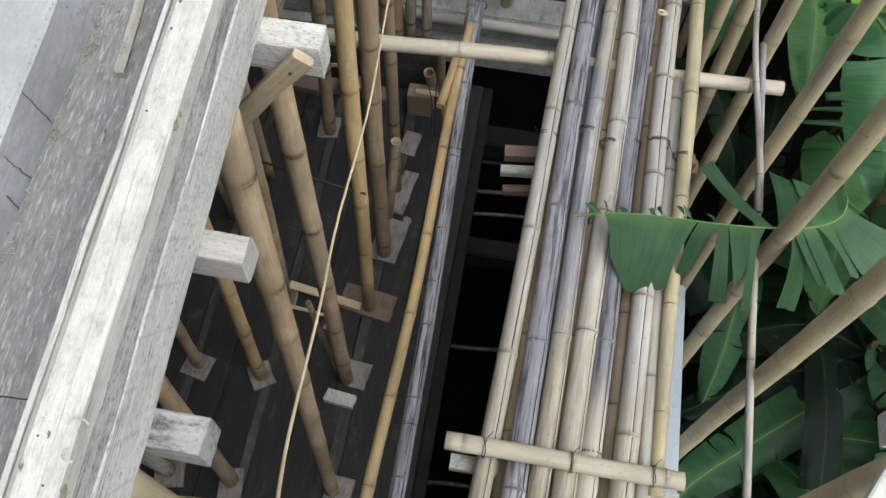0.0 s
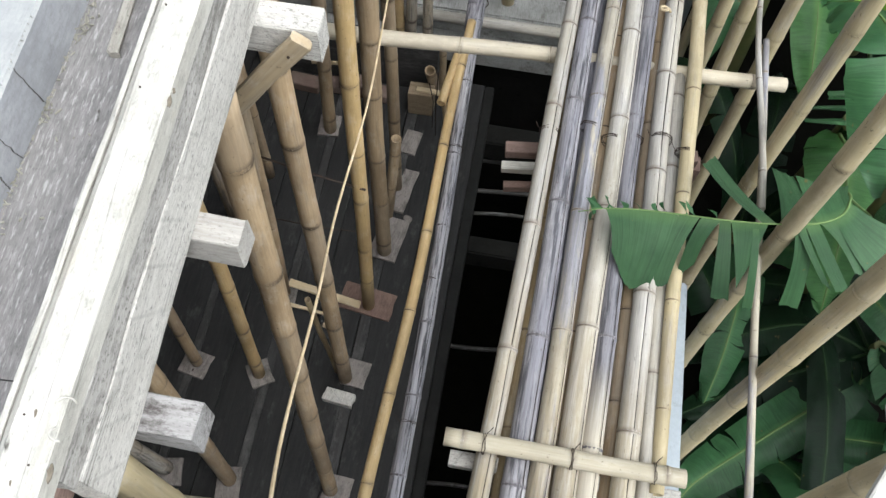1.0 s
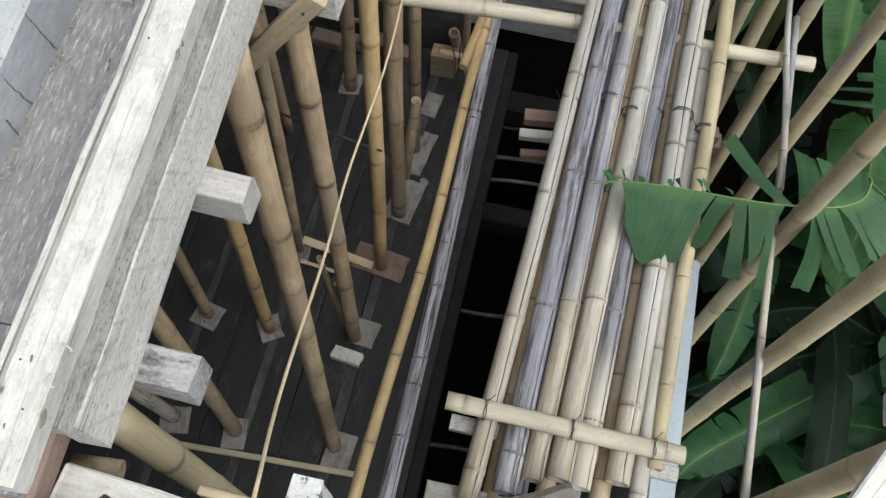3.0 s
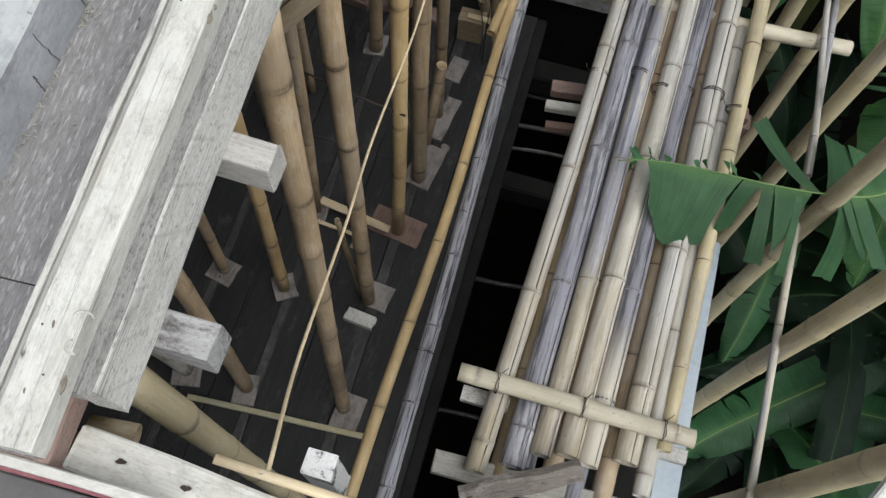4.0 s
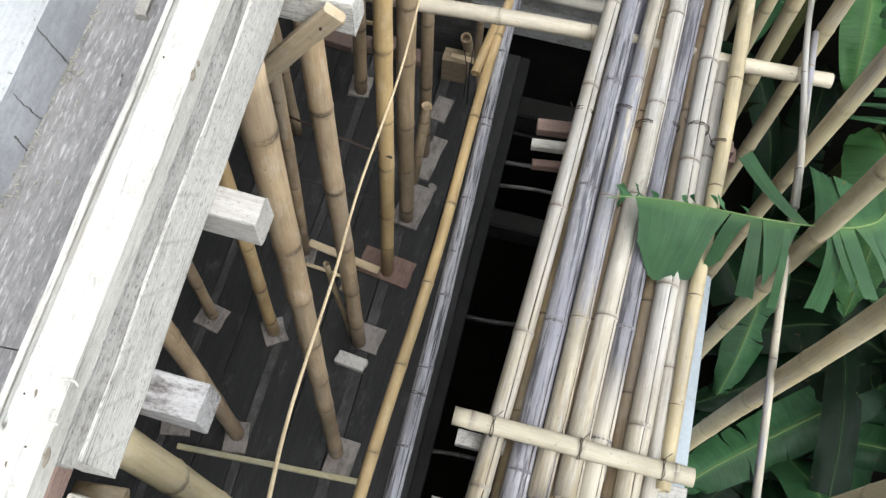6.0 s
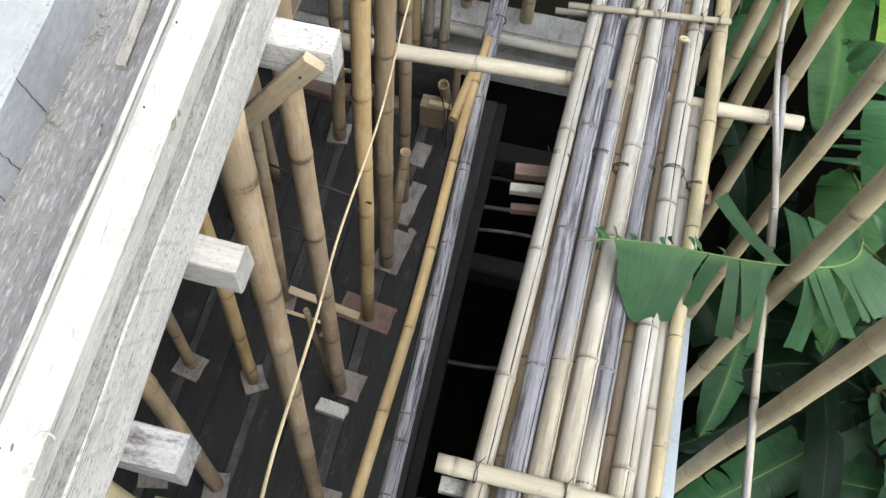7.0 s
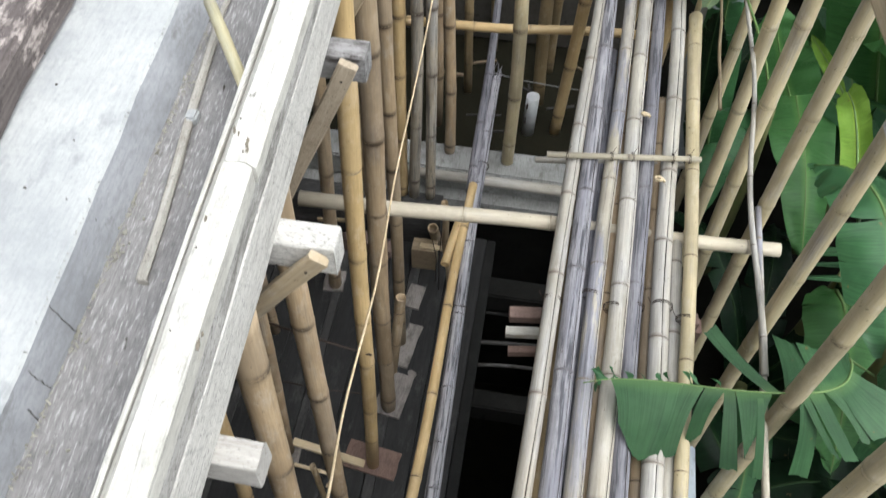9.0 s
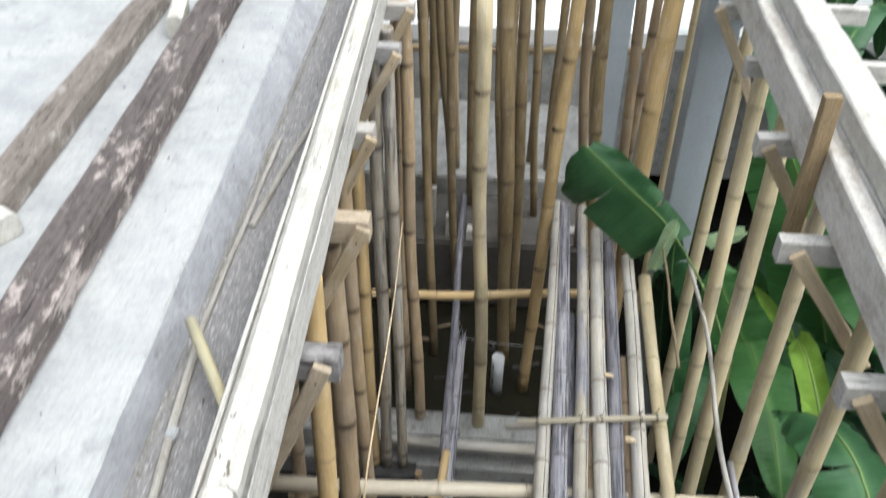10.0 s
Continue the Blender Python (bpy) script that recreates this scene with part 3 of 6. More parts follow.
def wire_loop(name, centre, axis, r, parent=None, seed=0, turns=2):
    """Wire wound round a pole, with a loose twisted end."""
    rnd = random.Random(seed)
    m, _ = along(centre, Vector(centre) + Vector(axis))
    pts = []
    for k in range(14 * turns + 1):
        a = 2 * math.pi * k / 14
        rr = r + 0.002 + rnd.uniform(0, 0.0015)
        pts.append((rr * math.cos(a), rr * math.sin(a), 0.0055 * k / 14 - 0.006 + rnd.uniform(-0.003, 0.003)))
    pts += [(r + 0.012, 0.01, 0.012), (r + 0.02, 0.022, 0.02)]
    ob = link(name, tube_bm(pts, 0.0013, 5), WIRE, parent)
    place(ob, m)
    return ob


def curve(points, n):
    """n points on a smooth line through the given ones."""
    p = [Vector(q) for q in points]
    p = [p[0] * 2 - p[1]] + p + [p[-1] * 2 - p[-2]]
    out, m = [], len(p) - 3
    for k in range(n):
        t = k / (n - 1) * m
        i = min(int(t), m - 1)
        t -= i
        a, b, c, d = p[i:i + 4]
        out.append(0.5 * ((2 * b) + (c - a) * t + (2 * a - 5 * b + 4 * c - d) * t * t + (3 * b - a - 3 * c + d) * t ** 3))
    return out


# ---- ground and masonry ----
tagged(link("ground", block_bm(-400, -400, -2.9, 400, 400, -2.6), SOIL), "bare soil far below the scaffold, coloured near-black as shade", "ground", kind="structure")
tagged(link("floor_slab", block_bm(-4.0, -3.0, -0.3, -0.17, 3.4, -0.03), CONCRETE_SHADED), "concrete floor under the deck boards, coloured near-black as shade", "floor", kind="structure")
tagged(link("wall_foundation", block_bm(-4.0, -3.0, -2.6, -0.3, 3.4, -0.3), CONCRETE_SHADED), "concrete foundation wall of the pit, coloured near-black as shade", "wall", kind="structure")
tagged(link("pit_edge", block_bm(-0.1705, -3.0, -0.22, -0.11, 3.4, 0.0, 0.006), EDGE_SHADED), "concrete edge beam beside the open pit, coloured dark as shade", "beam", kind="structure")
tagged(link("garden_soil", block_bm(0.87, -6.0, -2.6, 9.0, 12.0, -0.25), SOIL), "garden soil under the banana plants, shade put in its colour", "soil", kind="structure")
garden_wall = tagged(link("wall_garden", block_bm(0.755, -3.0, -2.6, 0.86, 1.62, 1.2, 0.008), PAINT_BLUE), "pale blue painted low garden wall", "wall", kind="structure")
tagged(link("wall_low", block_bm(0.755, 1.622, -2.6, 0.86, 3.4, 0.3, 0.008), CONCRETE_SHADED), "low concrete wall beside the pit, coloured near-black as shade", "wall", kind="structure")
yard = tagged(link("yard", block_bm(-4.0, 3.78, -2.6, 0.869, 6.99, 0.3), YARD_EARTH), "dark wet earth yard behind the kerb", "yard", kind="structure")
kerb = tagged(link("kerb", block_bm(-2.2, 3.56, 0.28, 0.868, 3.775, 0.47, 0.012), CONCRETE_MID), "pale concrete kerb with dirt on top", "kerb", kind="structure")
tagged(link("wall_pit", block_bm(-4.0, 3.68, -2.6, 0.752, 3.776, 0.098), CONCRETE_SHADED), "wall at the pit's end, coloured near-black as shade", "wall", kind="structure")
tagged(link("wall_kerb", block_bm(-4.0, 3.48, 0.1, 0.752, 3.774, 0.276), CONCRETE_MID), "grey concrete retaining wall under the kerb", "wall", kind="structure")
tagged(link("wall_far", block_bm(-6.0, 7.0, 0.3, 9.0, 7.2, 1.56), CONCRETE_MID), "pale grey concrete wall across the far end", "wall", kind="structure")
tagged(link("low_roof", block_bm(-6.0, 7.0, 1.56, 9.0, 16.0, 1.7), PAINT_WHITE), "bright white concrete roof beyond the far wall", "roof", kind="structure")
tagged(link("ledge", block_bm(-1.2, 5.0, 0.3, 0.7, 5.64, 0.9, 0.02), LEDGE_GREY), "rough dark concrete ledge at the far end", "ledge", kind="structure")
tagged(link("wall_ledge", block_bm(-1.6, 5.645, 0.3, 0.85, 5.75, 1.05, 0.012), CONCRETE_MID), "pale dirty concrete wall behind the dark ledge", "wall", kind="structure")
tagged(link("terrace", block_bm(-1.6, 5.752, 0.3, 0.85, 6.99, 1.0), CONCRETE_MID), "pale dirty concrete terrace before the far wall", "terrace", kind="structure")
tagged(link("wall_back", block_bm(-4.0, -3.2, -2.6, 0.86, -3.0, 3.1), CONCRETE_MID), "plain concrete wall closing the building", "wall", kind="structure")
tagged(link("wall_side", block_bm(-4.2, -3.0, -2.6, -4.0, 7.0, 3.1), CONCRETE_MID), "plain concrete wall closing the storey", "wall", kind="structure")

# the roof slab, its edge face and the gutter form beside it
SKEW = -0.047


def edge(x, y):
    """x of a line that runs along the roof edge."""
    return x + SKEW * (y - 1.0)


def skewed(bm):
    for v in bm.verts:
        v.co.x += SKEW * (v.co.y - 1.0)
    return bm


def long_block(x0, y0, z0, x1, y1, z1, bevel=0.0, cuts=40, wob=0.0015, seed=1):
    """A long block along y, cut into short stretches that wander a little, so that its edges are not ruled."""
    rnd = random.Random(seed)
    bm = bmesh.new()
    c = bevel
    prof = [(x0 + c, z0), (x1 - c, z0), (x1, z0 + c), (x1, z1 - c), (x1 - c, z1), (x0 + c, z1), (x0, z1 - c), (x0, z0 + c)] if c else [(x0, z0), (x1, z0), (x1, z1), (x0, z1)]
    n, rings = len(prof), []
    for k in range(cuts + 1):
        y = y0 + (y1 - y0) * k / cuts
        rings.append([bm.verts.new((x + rnd.uniform(-wob, wob), y, z + rnd.uniform(-wob, wob))) for x, z in prof])
    for a, b in zip(rings, rings[1:]):
        for i in range(n):
            bm.faces.new((a[i], b[i], b[(i + 1) % n], a[(i + 1) % n]))
    bm.faces.new(rings[0])
    bm.faces.new(rings[-1][::-1])
    return skewed(bm)


slab = tagged(link("slab", long_block(-4.0, -3.0, 3.29, -0.705, 7.0, 3.42, 0.006, 90, 0.0006), CONCRETE), "white new concrete roof slab with a blue-grey edge face", "slab", kind="structure")
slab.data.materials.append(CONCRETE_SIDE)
for v in slab.data.vertices:  # the edge face leans back a little
    if v.co.x > -1.5:
        low, high = -0.7025 - 0.033 * (v.co.y - 1), -0.722 - 0.063 * (v.co.y - 1)
        v.co.x = low + (high - low) * max(0.0, min(1.0, (v.co.z - 3.318) / 0.096)) - (0.005 if v.co.z > 3.417 else 0.0)
rnd = random.Random(23)
drift = {}
for v in slab.data.vertices:  # the trowelled corner wanders
    if v.co.x > -1.5 and v.co.z > 3.4:
        v.co.x += drift.setdefault(round(v.co.y, 2), rnd.gauss(0, 0.0011))
# faces turned towards +x take the darker, bluer concrete
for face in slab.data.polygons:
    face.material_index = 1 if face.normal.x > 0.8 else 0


def hair_crack(parent, y, z, dy, seed):
    """A thin open crack that wanders down the slab's edge face."""
    rnd = random.Random(seed)
    bm, rows, n = bmesh.new(), [], 14
    for k in range(n + 1):
        f = k / n
        w = 0.0004 * (1.3 - f) * rnd.uniform(0.5, 1.5)
        yy, zz = y + dy * f + rnd.uniform(-0.0018, 0.0018), z - (z - 3.322) * f
        low, high = -0.7025 - 0.033 * (yy - 1), -0.722 - 0.063 * (yy - 1)
        xx = low + (high - low) * (zz - 3.318) / 0.096
        rows.append([bm.verts.new((xx + 0.0022, yy + s * w, zz)) for s in (-1, 1)] + [bm.verts.new((xx - 0.004, yy, zz))])
    for a, b in zip(rows, rows[1:]):
        for i in range(3):
            bm.faces.new((a[i], a[(i + 1) % 3], b[(i + 1) % 3], b[i]))
    part("crack", bm, HAIR, parent, "dark hair crack")


for k, (y, z, dy) in enumerate(((0.66, 3.415, 0.01), (0.557, 3.4, 0.01), (0.515, 3.36, 0.0), (0.31, 3.41, -0.03))):
    hair_crack(slab, y, z, dy, 500 + k)
tagged(link("slab_behind", block_bm(-4.0, -3.0, 3.1, 0.86, -0.06, 3.24, 0.01), CONCRETE), "white concrete slab behind the camera", "slab", kind="structure")

bm = bmesh.new()
for k in range(240):
    y = rnd.uniform(0.1, 4.2)
    sz = rnd.uniform(0.0008, 0.0024)
    bmesh.ops.create_cube(bm, size=1, matrix=Matrix.LocRotScale((-0.722 - 0.063 * (y - 1) - abs(rnd.gauss(0.001, 0.003)), y, 3.4195), Euler((rnd.uniform(0, 3), rnd.uniform(0, 3), rnd.uniform(0, 3))), Vector((sz, sz * rnd.uniform(1, 4), sz))))
tagged(link("crumbs", bm, CRUMB), "dark grey crumbs along the slab's rough lip", "crumbs", kind="stuff")

# deck boards
deck = thing("floor", "near-black boards laid side by side under the poles", "floor", kind="structure")
rnd = random.Random(5)
x = -3.9
k = 0
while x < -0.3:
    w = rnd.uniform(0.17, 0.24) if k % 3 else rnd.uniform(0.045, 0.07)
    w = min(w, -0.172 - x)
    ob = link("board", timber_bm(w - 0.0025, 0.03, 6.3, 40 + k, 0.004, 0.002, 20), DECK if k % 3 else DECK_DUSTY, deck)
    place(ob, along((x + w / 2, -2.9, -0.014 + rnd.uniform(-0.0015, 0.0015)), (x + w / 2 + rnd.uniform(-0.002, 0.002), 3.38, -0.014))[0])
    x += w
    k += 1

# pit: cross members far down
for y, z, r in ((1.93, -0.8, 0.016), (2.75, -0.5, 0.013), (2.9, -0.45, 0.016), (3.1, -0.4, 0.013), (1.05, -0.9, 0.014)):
    tagged(culm("pit_pole", (-0.32, y - 0.03, z), (0.77, y + 0.05, z + 0.02), r, r * 0.9, BAM_DIM, seed=int(y * 50)), "thin pole laid across the pit, its colour dimmed as shade", "pole", "poles across the pit")
tagged(link("pit_beam", block_bm(-0.3, 2.34, -0.46, 0.756, 2.46, -0.28, 0.01), CONCRETE_SHADED), "rough concrete beam across the pit, coloured dark as shade", "beam", kind="structure")
tagged(link("pit_beam", block_bm(-0.3, 3.05, -0.3, 0.756, 3.2, -0.12, 0.01), CONCRETE_SHADED), "rough concrete beam across the pit, coloured dark as shade", "beam", kind="structure")

# ---- roof-edge formwork ----
def plank(name, x0, x1, z0, z1, y0, y1, material, label, seed, wob=0.002, bevel=0.005):
    m0 = ((x0 + x1) / 2, (z0 + z1) / 2)
    return timber(name, (edge(m0[0], y0), y0, m0[1]), (edge(m0[0], y1), y1, m0[1]), x1 - x0, z1 - z0, material, seed=seed, bevel=bevel, wob=wob, label=label, category="plank", group="roof edge form")


plank("top_plank", -0.508, -0.451, 3.43, 3.492, 0.035, 0.925, WOOD_WHITE, "limewashed pale timber plank along the roof edge", 11, 0.001, 0.011)
plank("top_plank", -0.508, -0.447, 3.43, 3.49, 0.929, 7.0, WOOD_WHITE, "long limewashed pale timber plank along the roof edge", 12, 0.0014, 0.013)
plank("form_ply", -0.5195, -0.5115, 3.319, 3.482, 0.06, 7.0, WOOD_WHITE, "thin weathered plywood strip inside the roof-edge plank", 13, 0.0012, 0.001)
plank("side_board", -0.505, -0.459, 3.368, 3.428, 0.113, 7.0, WOOD_GRIME, "grimy rough-sawn upper side board along the roof edge", 15, 0.0014, 0.003)
plank("side_board", -0.505, -0.4578, 3.235, 3.366, 0.124, 7.0, WOOD_GREY, "weathered grey lower side board with saw marks", 18, 0.0014, 0.002)
for k, (y0, y1) in enumerate(((0.03, 0.238), (0.24, 2.13), (2.132, 4.3), (4.302, 7.0))):
    plank("gutter_bed", -0.74, -0.5205, 3.298, 3.318, y0, y1, PLY, "grey weathered plywood sheet forming the gutter bed", 17 + 30 * k, 0.0008, 0.001)
plank("ledger", -0.62, -0.512, 3.237, 3.295, 0.03, 7.0, WOOD_PINK, "pinkish brown timber ledger hidden under the gutter form", 16)

# nails, and curls left by the plane
for k, (x, y) in enumerate(((-0.489, 0.166), (-0.446 - 0.02, 0.115), (-0.488, 0.61), (-0.492, 0.753), (-0.47, 0.95), (-0.492, 1.02), (-0.468, 1.5), (-0.47, 2.3))):
    nail = bmesh.new()
    bmesh.ops.create_cone(nail, cap_ends=True, segments=8, radius1=0.0016, radius2=0.0013, depth=0.003)
    ob = part("nail", nail, WIRE, scene.objects["top_plank"] if y < 0.93 else scene.objects["top_plank.001"], "rusty nail head")
    place(ob, Matrix.Translation((edge(x, y), y, 3.4925)))
rnd = random.Random(19)
for x, y, r in ((-0.425, 0.594, 0.008), (-0.424, 0.612, 0.004), (-0.496, 0.993, 0.007), (-0.487, 0.988, 0.005), (-0.467, 0.969, 0.009), (-0.463, 0.955, 0.006), (-0.484, 0.808, 0.005), (-0.4, 0.111, 0.008), (-0.436, 0.094, 0.0035), (-0.438, 0.169, 0.004), (-0.52, 1.36, 0.007), (-0.5, 1.9, 0.006), (-0.55, 2.6, 0.007)):
    bm = bmesh.new()
    ring = [bm.verts.new((r * 0.45 * math.cos(a) * rnd.uniform(0.5, 1.3), r * 1.3 * math.sin(a) * rnd.uniform(0.6, 1.3), 0.0)) for a in (2 * math.pi * i / 11 for i in range(11))]
    ext = bmesh.ops.extrude_face_region(bm, geom=[bm.faces.new(ring)])
    bmesh.ops.translate(bm, verts=[v for v in ext["geom"] if isinstance(v, bmesh.types.BMVert)], vec=(0, 0, 0.002))
    bmesh.ops.recalc_face_normals(bm, faces=bm.faces[:])
    ob = part("knot", bm, KNOT, scene.objects["top_plank"] if y < 0.927 else scene.objects["top_plank.001"], "dark torn knot")
    place(ob, pose(x, y, 3.4915 if y < 0.927 else 3.4895, 0, 0, 12))
for x, y, turn in ((-0.447, 0.184, 0.4), (-0.444, 0.152, 2.2)):
    pts = [(edge(x, y) + 0.011 * math.cos(a + turn), y + 0.008 * math.sin(a + turn), 3.4935 + 0.001 * a) for a in (k * 0.32 for k in range(10))]
    tagged(link("wood_shaving", tube_bm(pts, 0.0014, 5), WOOD_WHITE), "pale curled wood shaving on the roof-edge plank", "shaving")

# joists with their knee braces
for k, (y, tip, w, h) in enumerate(((0.25, -0.343, 0.055, 0.075), (0.548, -0.363, 0.05, 0.072), (0.985, -0.34, 0.06, 0.08), (1.51, -0.395, 0.06, 0.075), (2.055, -0.41, 0.06, 0.075), (2.57, -0.475, 0.06, 0.075), (3.22, -0.47, 0.06, 0.075), (3.66, -0.465, 0.06, 0.075), (4.3, -0.5, 0.06, 0.075), (5.0, -0.53, 0.06, 0.075))):
    lift = 0.012 if k in (0, 1) else 0.0
    timber("joist", (-2.4, y + 0.02, 3.232 - h / 2), (tip, y, 3.232 - h / 2), h, w, (WOOD_MOULD, WOOD_JOIST, WOOD_GREY, WOOD_MOULD, WOOD_PALE, WOOD_JOIST)[k % 6], up=(0, 1, 0), seed=60 + k, wob=0.0025, bevel=0.0025, label="rough sawn grey timber joist end under the roof edge", category="joist", group="joists under the roof edge")
for k, (y, x0, z0, x1, z1, w) in enumerate(((0.938, -0.366, 3.228, -0.66, 2.815, 0.042), (1.452, -0.424, 3.235, -0.64, 2.735, 0.046), (2.0, -0.419, 3.229, -0.66, 2.74, 0.044), (2.53, -0.48, 3.21, -0.68, 2.8, 0.042), (3.18, -0.48, 3.21, -0.7, 2.8, 0.042), (3.62, -0.48, 3.21, -0.7, 2.8, 0.042))):
    brace = timber("knee_brace", (x1, y, z1), (x0, y, z0), w, 0.02, LATH_TAN if k != 1 else WOOD_PALE, up=(0, 1, 0), seed=int(y * 90), wob=0.0015, bevel=0.004, label="flat split-bamboo knee brace nailed to a joist end" if k != 1 else "brown wooden knee brace nailed to a joist end", category="brace", group="knee braces")
    head = bmesh.new()
    bmesh.ops.create_cone(head, cap_ends=True, segments=8, radius1=0.003, radius2=0.0025, depth=0.003, matrix=Matrix.Rotation(radians(90), 4, "X"))
    nail = part("nail", head, WIRE, brace, "rusty nail head")
    place(nail, Matrix.Translation((x0 + (x1 - x0) * 0.09, y - 0.0115, z0 + (z1 - z0) * 0.09)))

# offcuts in the gutter
timber("stick", (edge(-0.63, 0.775), 0.776, 3.326), (-0.695, 1.42, 3.326), 0.018, 0.014, WOOD_OLD, seed=91, label="thin brown batten lying in the gutter form", category="stick")
timber("stick", (-0.69, 1.857, 3.326), (-0.645, 2.46, 3.326), 0.016, 0.012, WOOD_OLD, seed=92, label="thin brown batten lying in the gutter form", category="stick")
timber("stick", (-0.70, 1.44, 3.326), (-0.72, 2.3, 3.326), 0.012, 0.01, WOOD_OLD, seed=94, label="thin grey batten lying in the gutter form", category="stick")
tagged(culm("bamboo_stub", (-0.692, 1.405, 3.405), (-0.552, 1.19, 3.375), 0.0125, 0.0125, BAM_LATH, seed=8, gap=0.2, bend=0.0), "short olive bamboo spacer wedged across the gutter form", "bamboo stub")
rnd = random.Random(77)
bm = bmesh.new()
for k in range(1500):
    y = rnd.uniform(0.1, 4.0)
    clump = max(0.0, 0.35 + 0.65 * math.sin(y * 9) * math.sin(y * 23 + 1) + 0.35 * math.sin(y * 61))
    if rnd.random() > 0.25 + clump:
        continue
    x = -0.7035 - 0.033 * (y - 1) + abs(rnd.gauss(0, 0.002 + 0.008 * clump))
    s, tall_ = rnd.uniform(0.001, 0.0024), abs(rnd.gauss(0, 0.006)) * clump
    mtx = Matrix.LocRotScale((x, y, 3.318 + s * 0.5 + tall_), Euler([rnd.uniform(0, 3) for _ in range(3)]), Vector((s, s * rnd.uniform(1, 7), s)))
    bmesh.ops.create_cube(bm, size=1, matrix=mtx)
for k in range(60):
    y = rnd.uniform(0.1, 3.0)
    x, s = edge(rnd.uniform(-0.68, -0.53), y), rnd.uniform(0.0015, 0.004)
    bmesh.ops.create_cube(bm, size=1, matrix=Matrix.LocRotScale((x, y, 3.319 + s * 0.4), Euler([rnd.uniform(0, 3) for _ in range(3)]), Vector((s, s * 1.6, s * 0.6))))
tagged(link("debris", bm, MOSS), "dry pale debris along the gutter corner", "debris", kind="stuff")
bm = bmesh.new()
for k in range(60):
    y = rnd.uniform(0.1, 3.8)
    x, s = edge(rnd.uniform(-1.35, -0.74), y), rnd.uniform(0.001, 0.0028)
    bmesh.ops.create_cube(bm, size=1, matrix=Matrix.LocRotScale((x, y, 3.4215), Euler((0, 0, rnd.uniform(0, 3))), Vector((s, s * rnd.uniform(1, 3), 0.003))))
tagged(link("grit", bm, WIRE), "dark leaf bits and grit scattered on the slab", "grit", kind="stuff")
tagged(link("plaster_bit", block_bm(-0.672, 1.14, 3.319, -0.648, 1.17, 3.339, 0.004), CONCRETE), "small white lump of plaster in the gutter form", "plaster")

# timbers lying on the slab
timber("slab_timber", (-0.92, 0.1, 3.463), (-1.14, 3.6, 3.463), 0.115, 0.085, WOOD_BARK, seed=21, wob=0.0025, bevel=0.01, label="dark half-stripped timber lying on the white slab", category="timber")
timber("slab_timber", (-1.25, 1.0, 3.455), (-1.40, 3.8, 3.455), 0.1, 0.07, WOOD_LOG, seed=22, wob=0.004, bevel=0.008, label="brown weathered timber lying on the white slab", category="timber")
timber("slab_block", (-1.19, 2.78, 3.46), (-1.235, 2.98, 3.46), 0.055, 0.08, WOOD_WHITE, seed=23, wob=0.003, bevel=0.01, label="short pale timber block on the slab", category="timber")
timber("slab_block", (-1.20, 1.62, 3.452), (-1.36, 1.72, 3.456), 0.08, 0.065, WOOD_WHITE, seed=24, wob=0.003, bevel=0.014, label="short pale timber offcut on the slab", category="timber")

# ---- near end, below the camera ----
timber("near_plank", (-0.47, 0.066, 3.222), (0.05, 0.028, 3.222), 0.026, 0.062, WOOD_WHITE, up=(0, 1, 0), seed=31, wob=0.002, bevel=0.004, label="pale used plank with nail holes across the near end", category="plank")
tagged(culm("bamboo_lath", (-0.285, 0.101, 3.232), (-0.09, 0.095, 3.232), 0.0075, 0.0075, STRIP, seed=5, bend=0.0, seg=8, flat=0.6), "thin split bamboo lath on the near plank", "lath")
plank_ob = [o for o in scene.objects if o.name == "near_plank"][0]
for px, py in ((-0.40, 0.0625), (-0.305, 0.0545), (-0.2, 0.047), (-0.09, 0.039)):
    hole = bmesh.new()
    ragged = random.Random(int(px * 1000))
    rim = [hole.verts.new((0.0085 * math.cos(a) * ragged.uniform(0.55, 1.15), 0.0042 * math.sin(a) * ragged.uniform(0.5, 1.2), 0.0)) for a in (2 * math.pi * i / 11 for i in range(11))]
    up_ = bmesh.ops.extrude_face_region(hole, geom=[hole.faces.new(rim)])
    bmesh.ops.translate(hole, verts=[v for v in up_["geom"] if isinstance(v, bmesh.types.BMVert)], vec=(0, 0, 0.0015))
    bmesh.ops.recalc_face_normals(hole, faces=hole.faces[:])
    part("nail_hole", hole, WIRE, plank_ob, "rusty nail hole")
    place(plank_ob.children[-1], Matrix.Translation((px, py, 3.2355)))
timber("end_block", (-0.152, 0.135, 2.98), (-0.152, 0.135, 3.205), 0.045, 0.034, WOOD_CHALK, up=(0, 1, 0), seed=33, wob=0.002, bevel=0.0015, label="upright timber block with a black and white end", category="timber")
timber("end_board", (-0.57, 0.052, 3.17), (-0.472, 0.056, 3.17), 0.06, 0.06, WOOD_PINK, up=(0, 1, 0), seed=34, label="brown timber under the end of the roof-edge plank", category="timber")
tagged(culm("cut_bamboo", (-0.495, 0.1, 3.15), (-0.425, 0.107, 3.145), 0.017, 0.017, BAM_BROWN, seed=56, bend=0.0), "short brown bamboo length beside the near plank", "bamboo")
sheet = thing("edge_sheet", "dirty grey sheet with a white lip and a thin red line", "sheet", at=(-0.4, -0.02, 3.28))
timber("lip", (-0.66, 0.021, 3.292), (-0.3, 0.026, 3.292), 0.016, 0.013, WOOD_WHITE, sheet, (0, 0, 1), 35, 0.003, 0.001, "dirty white lip")
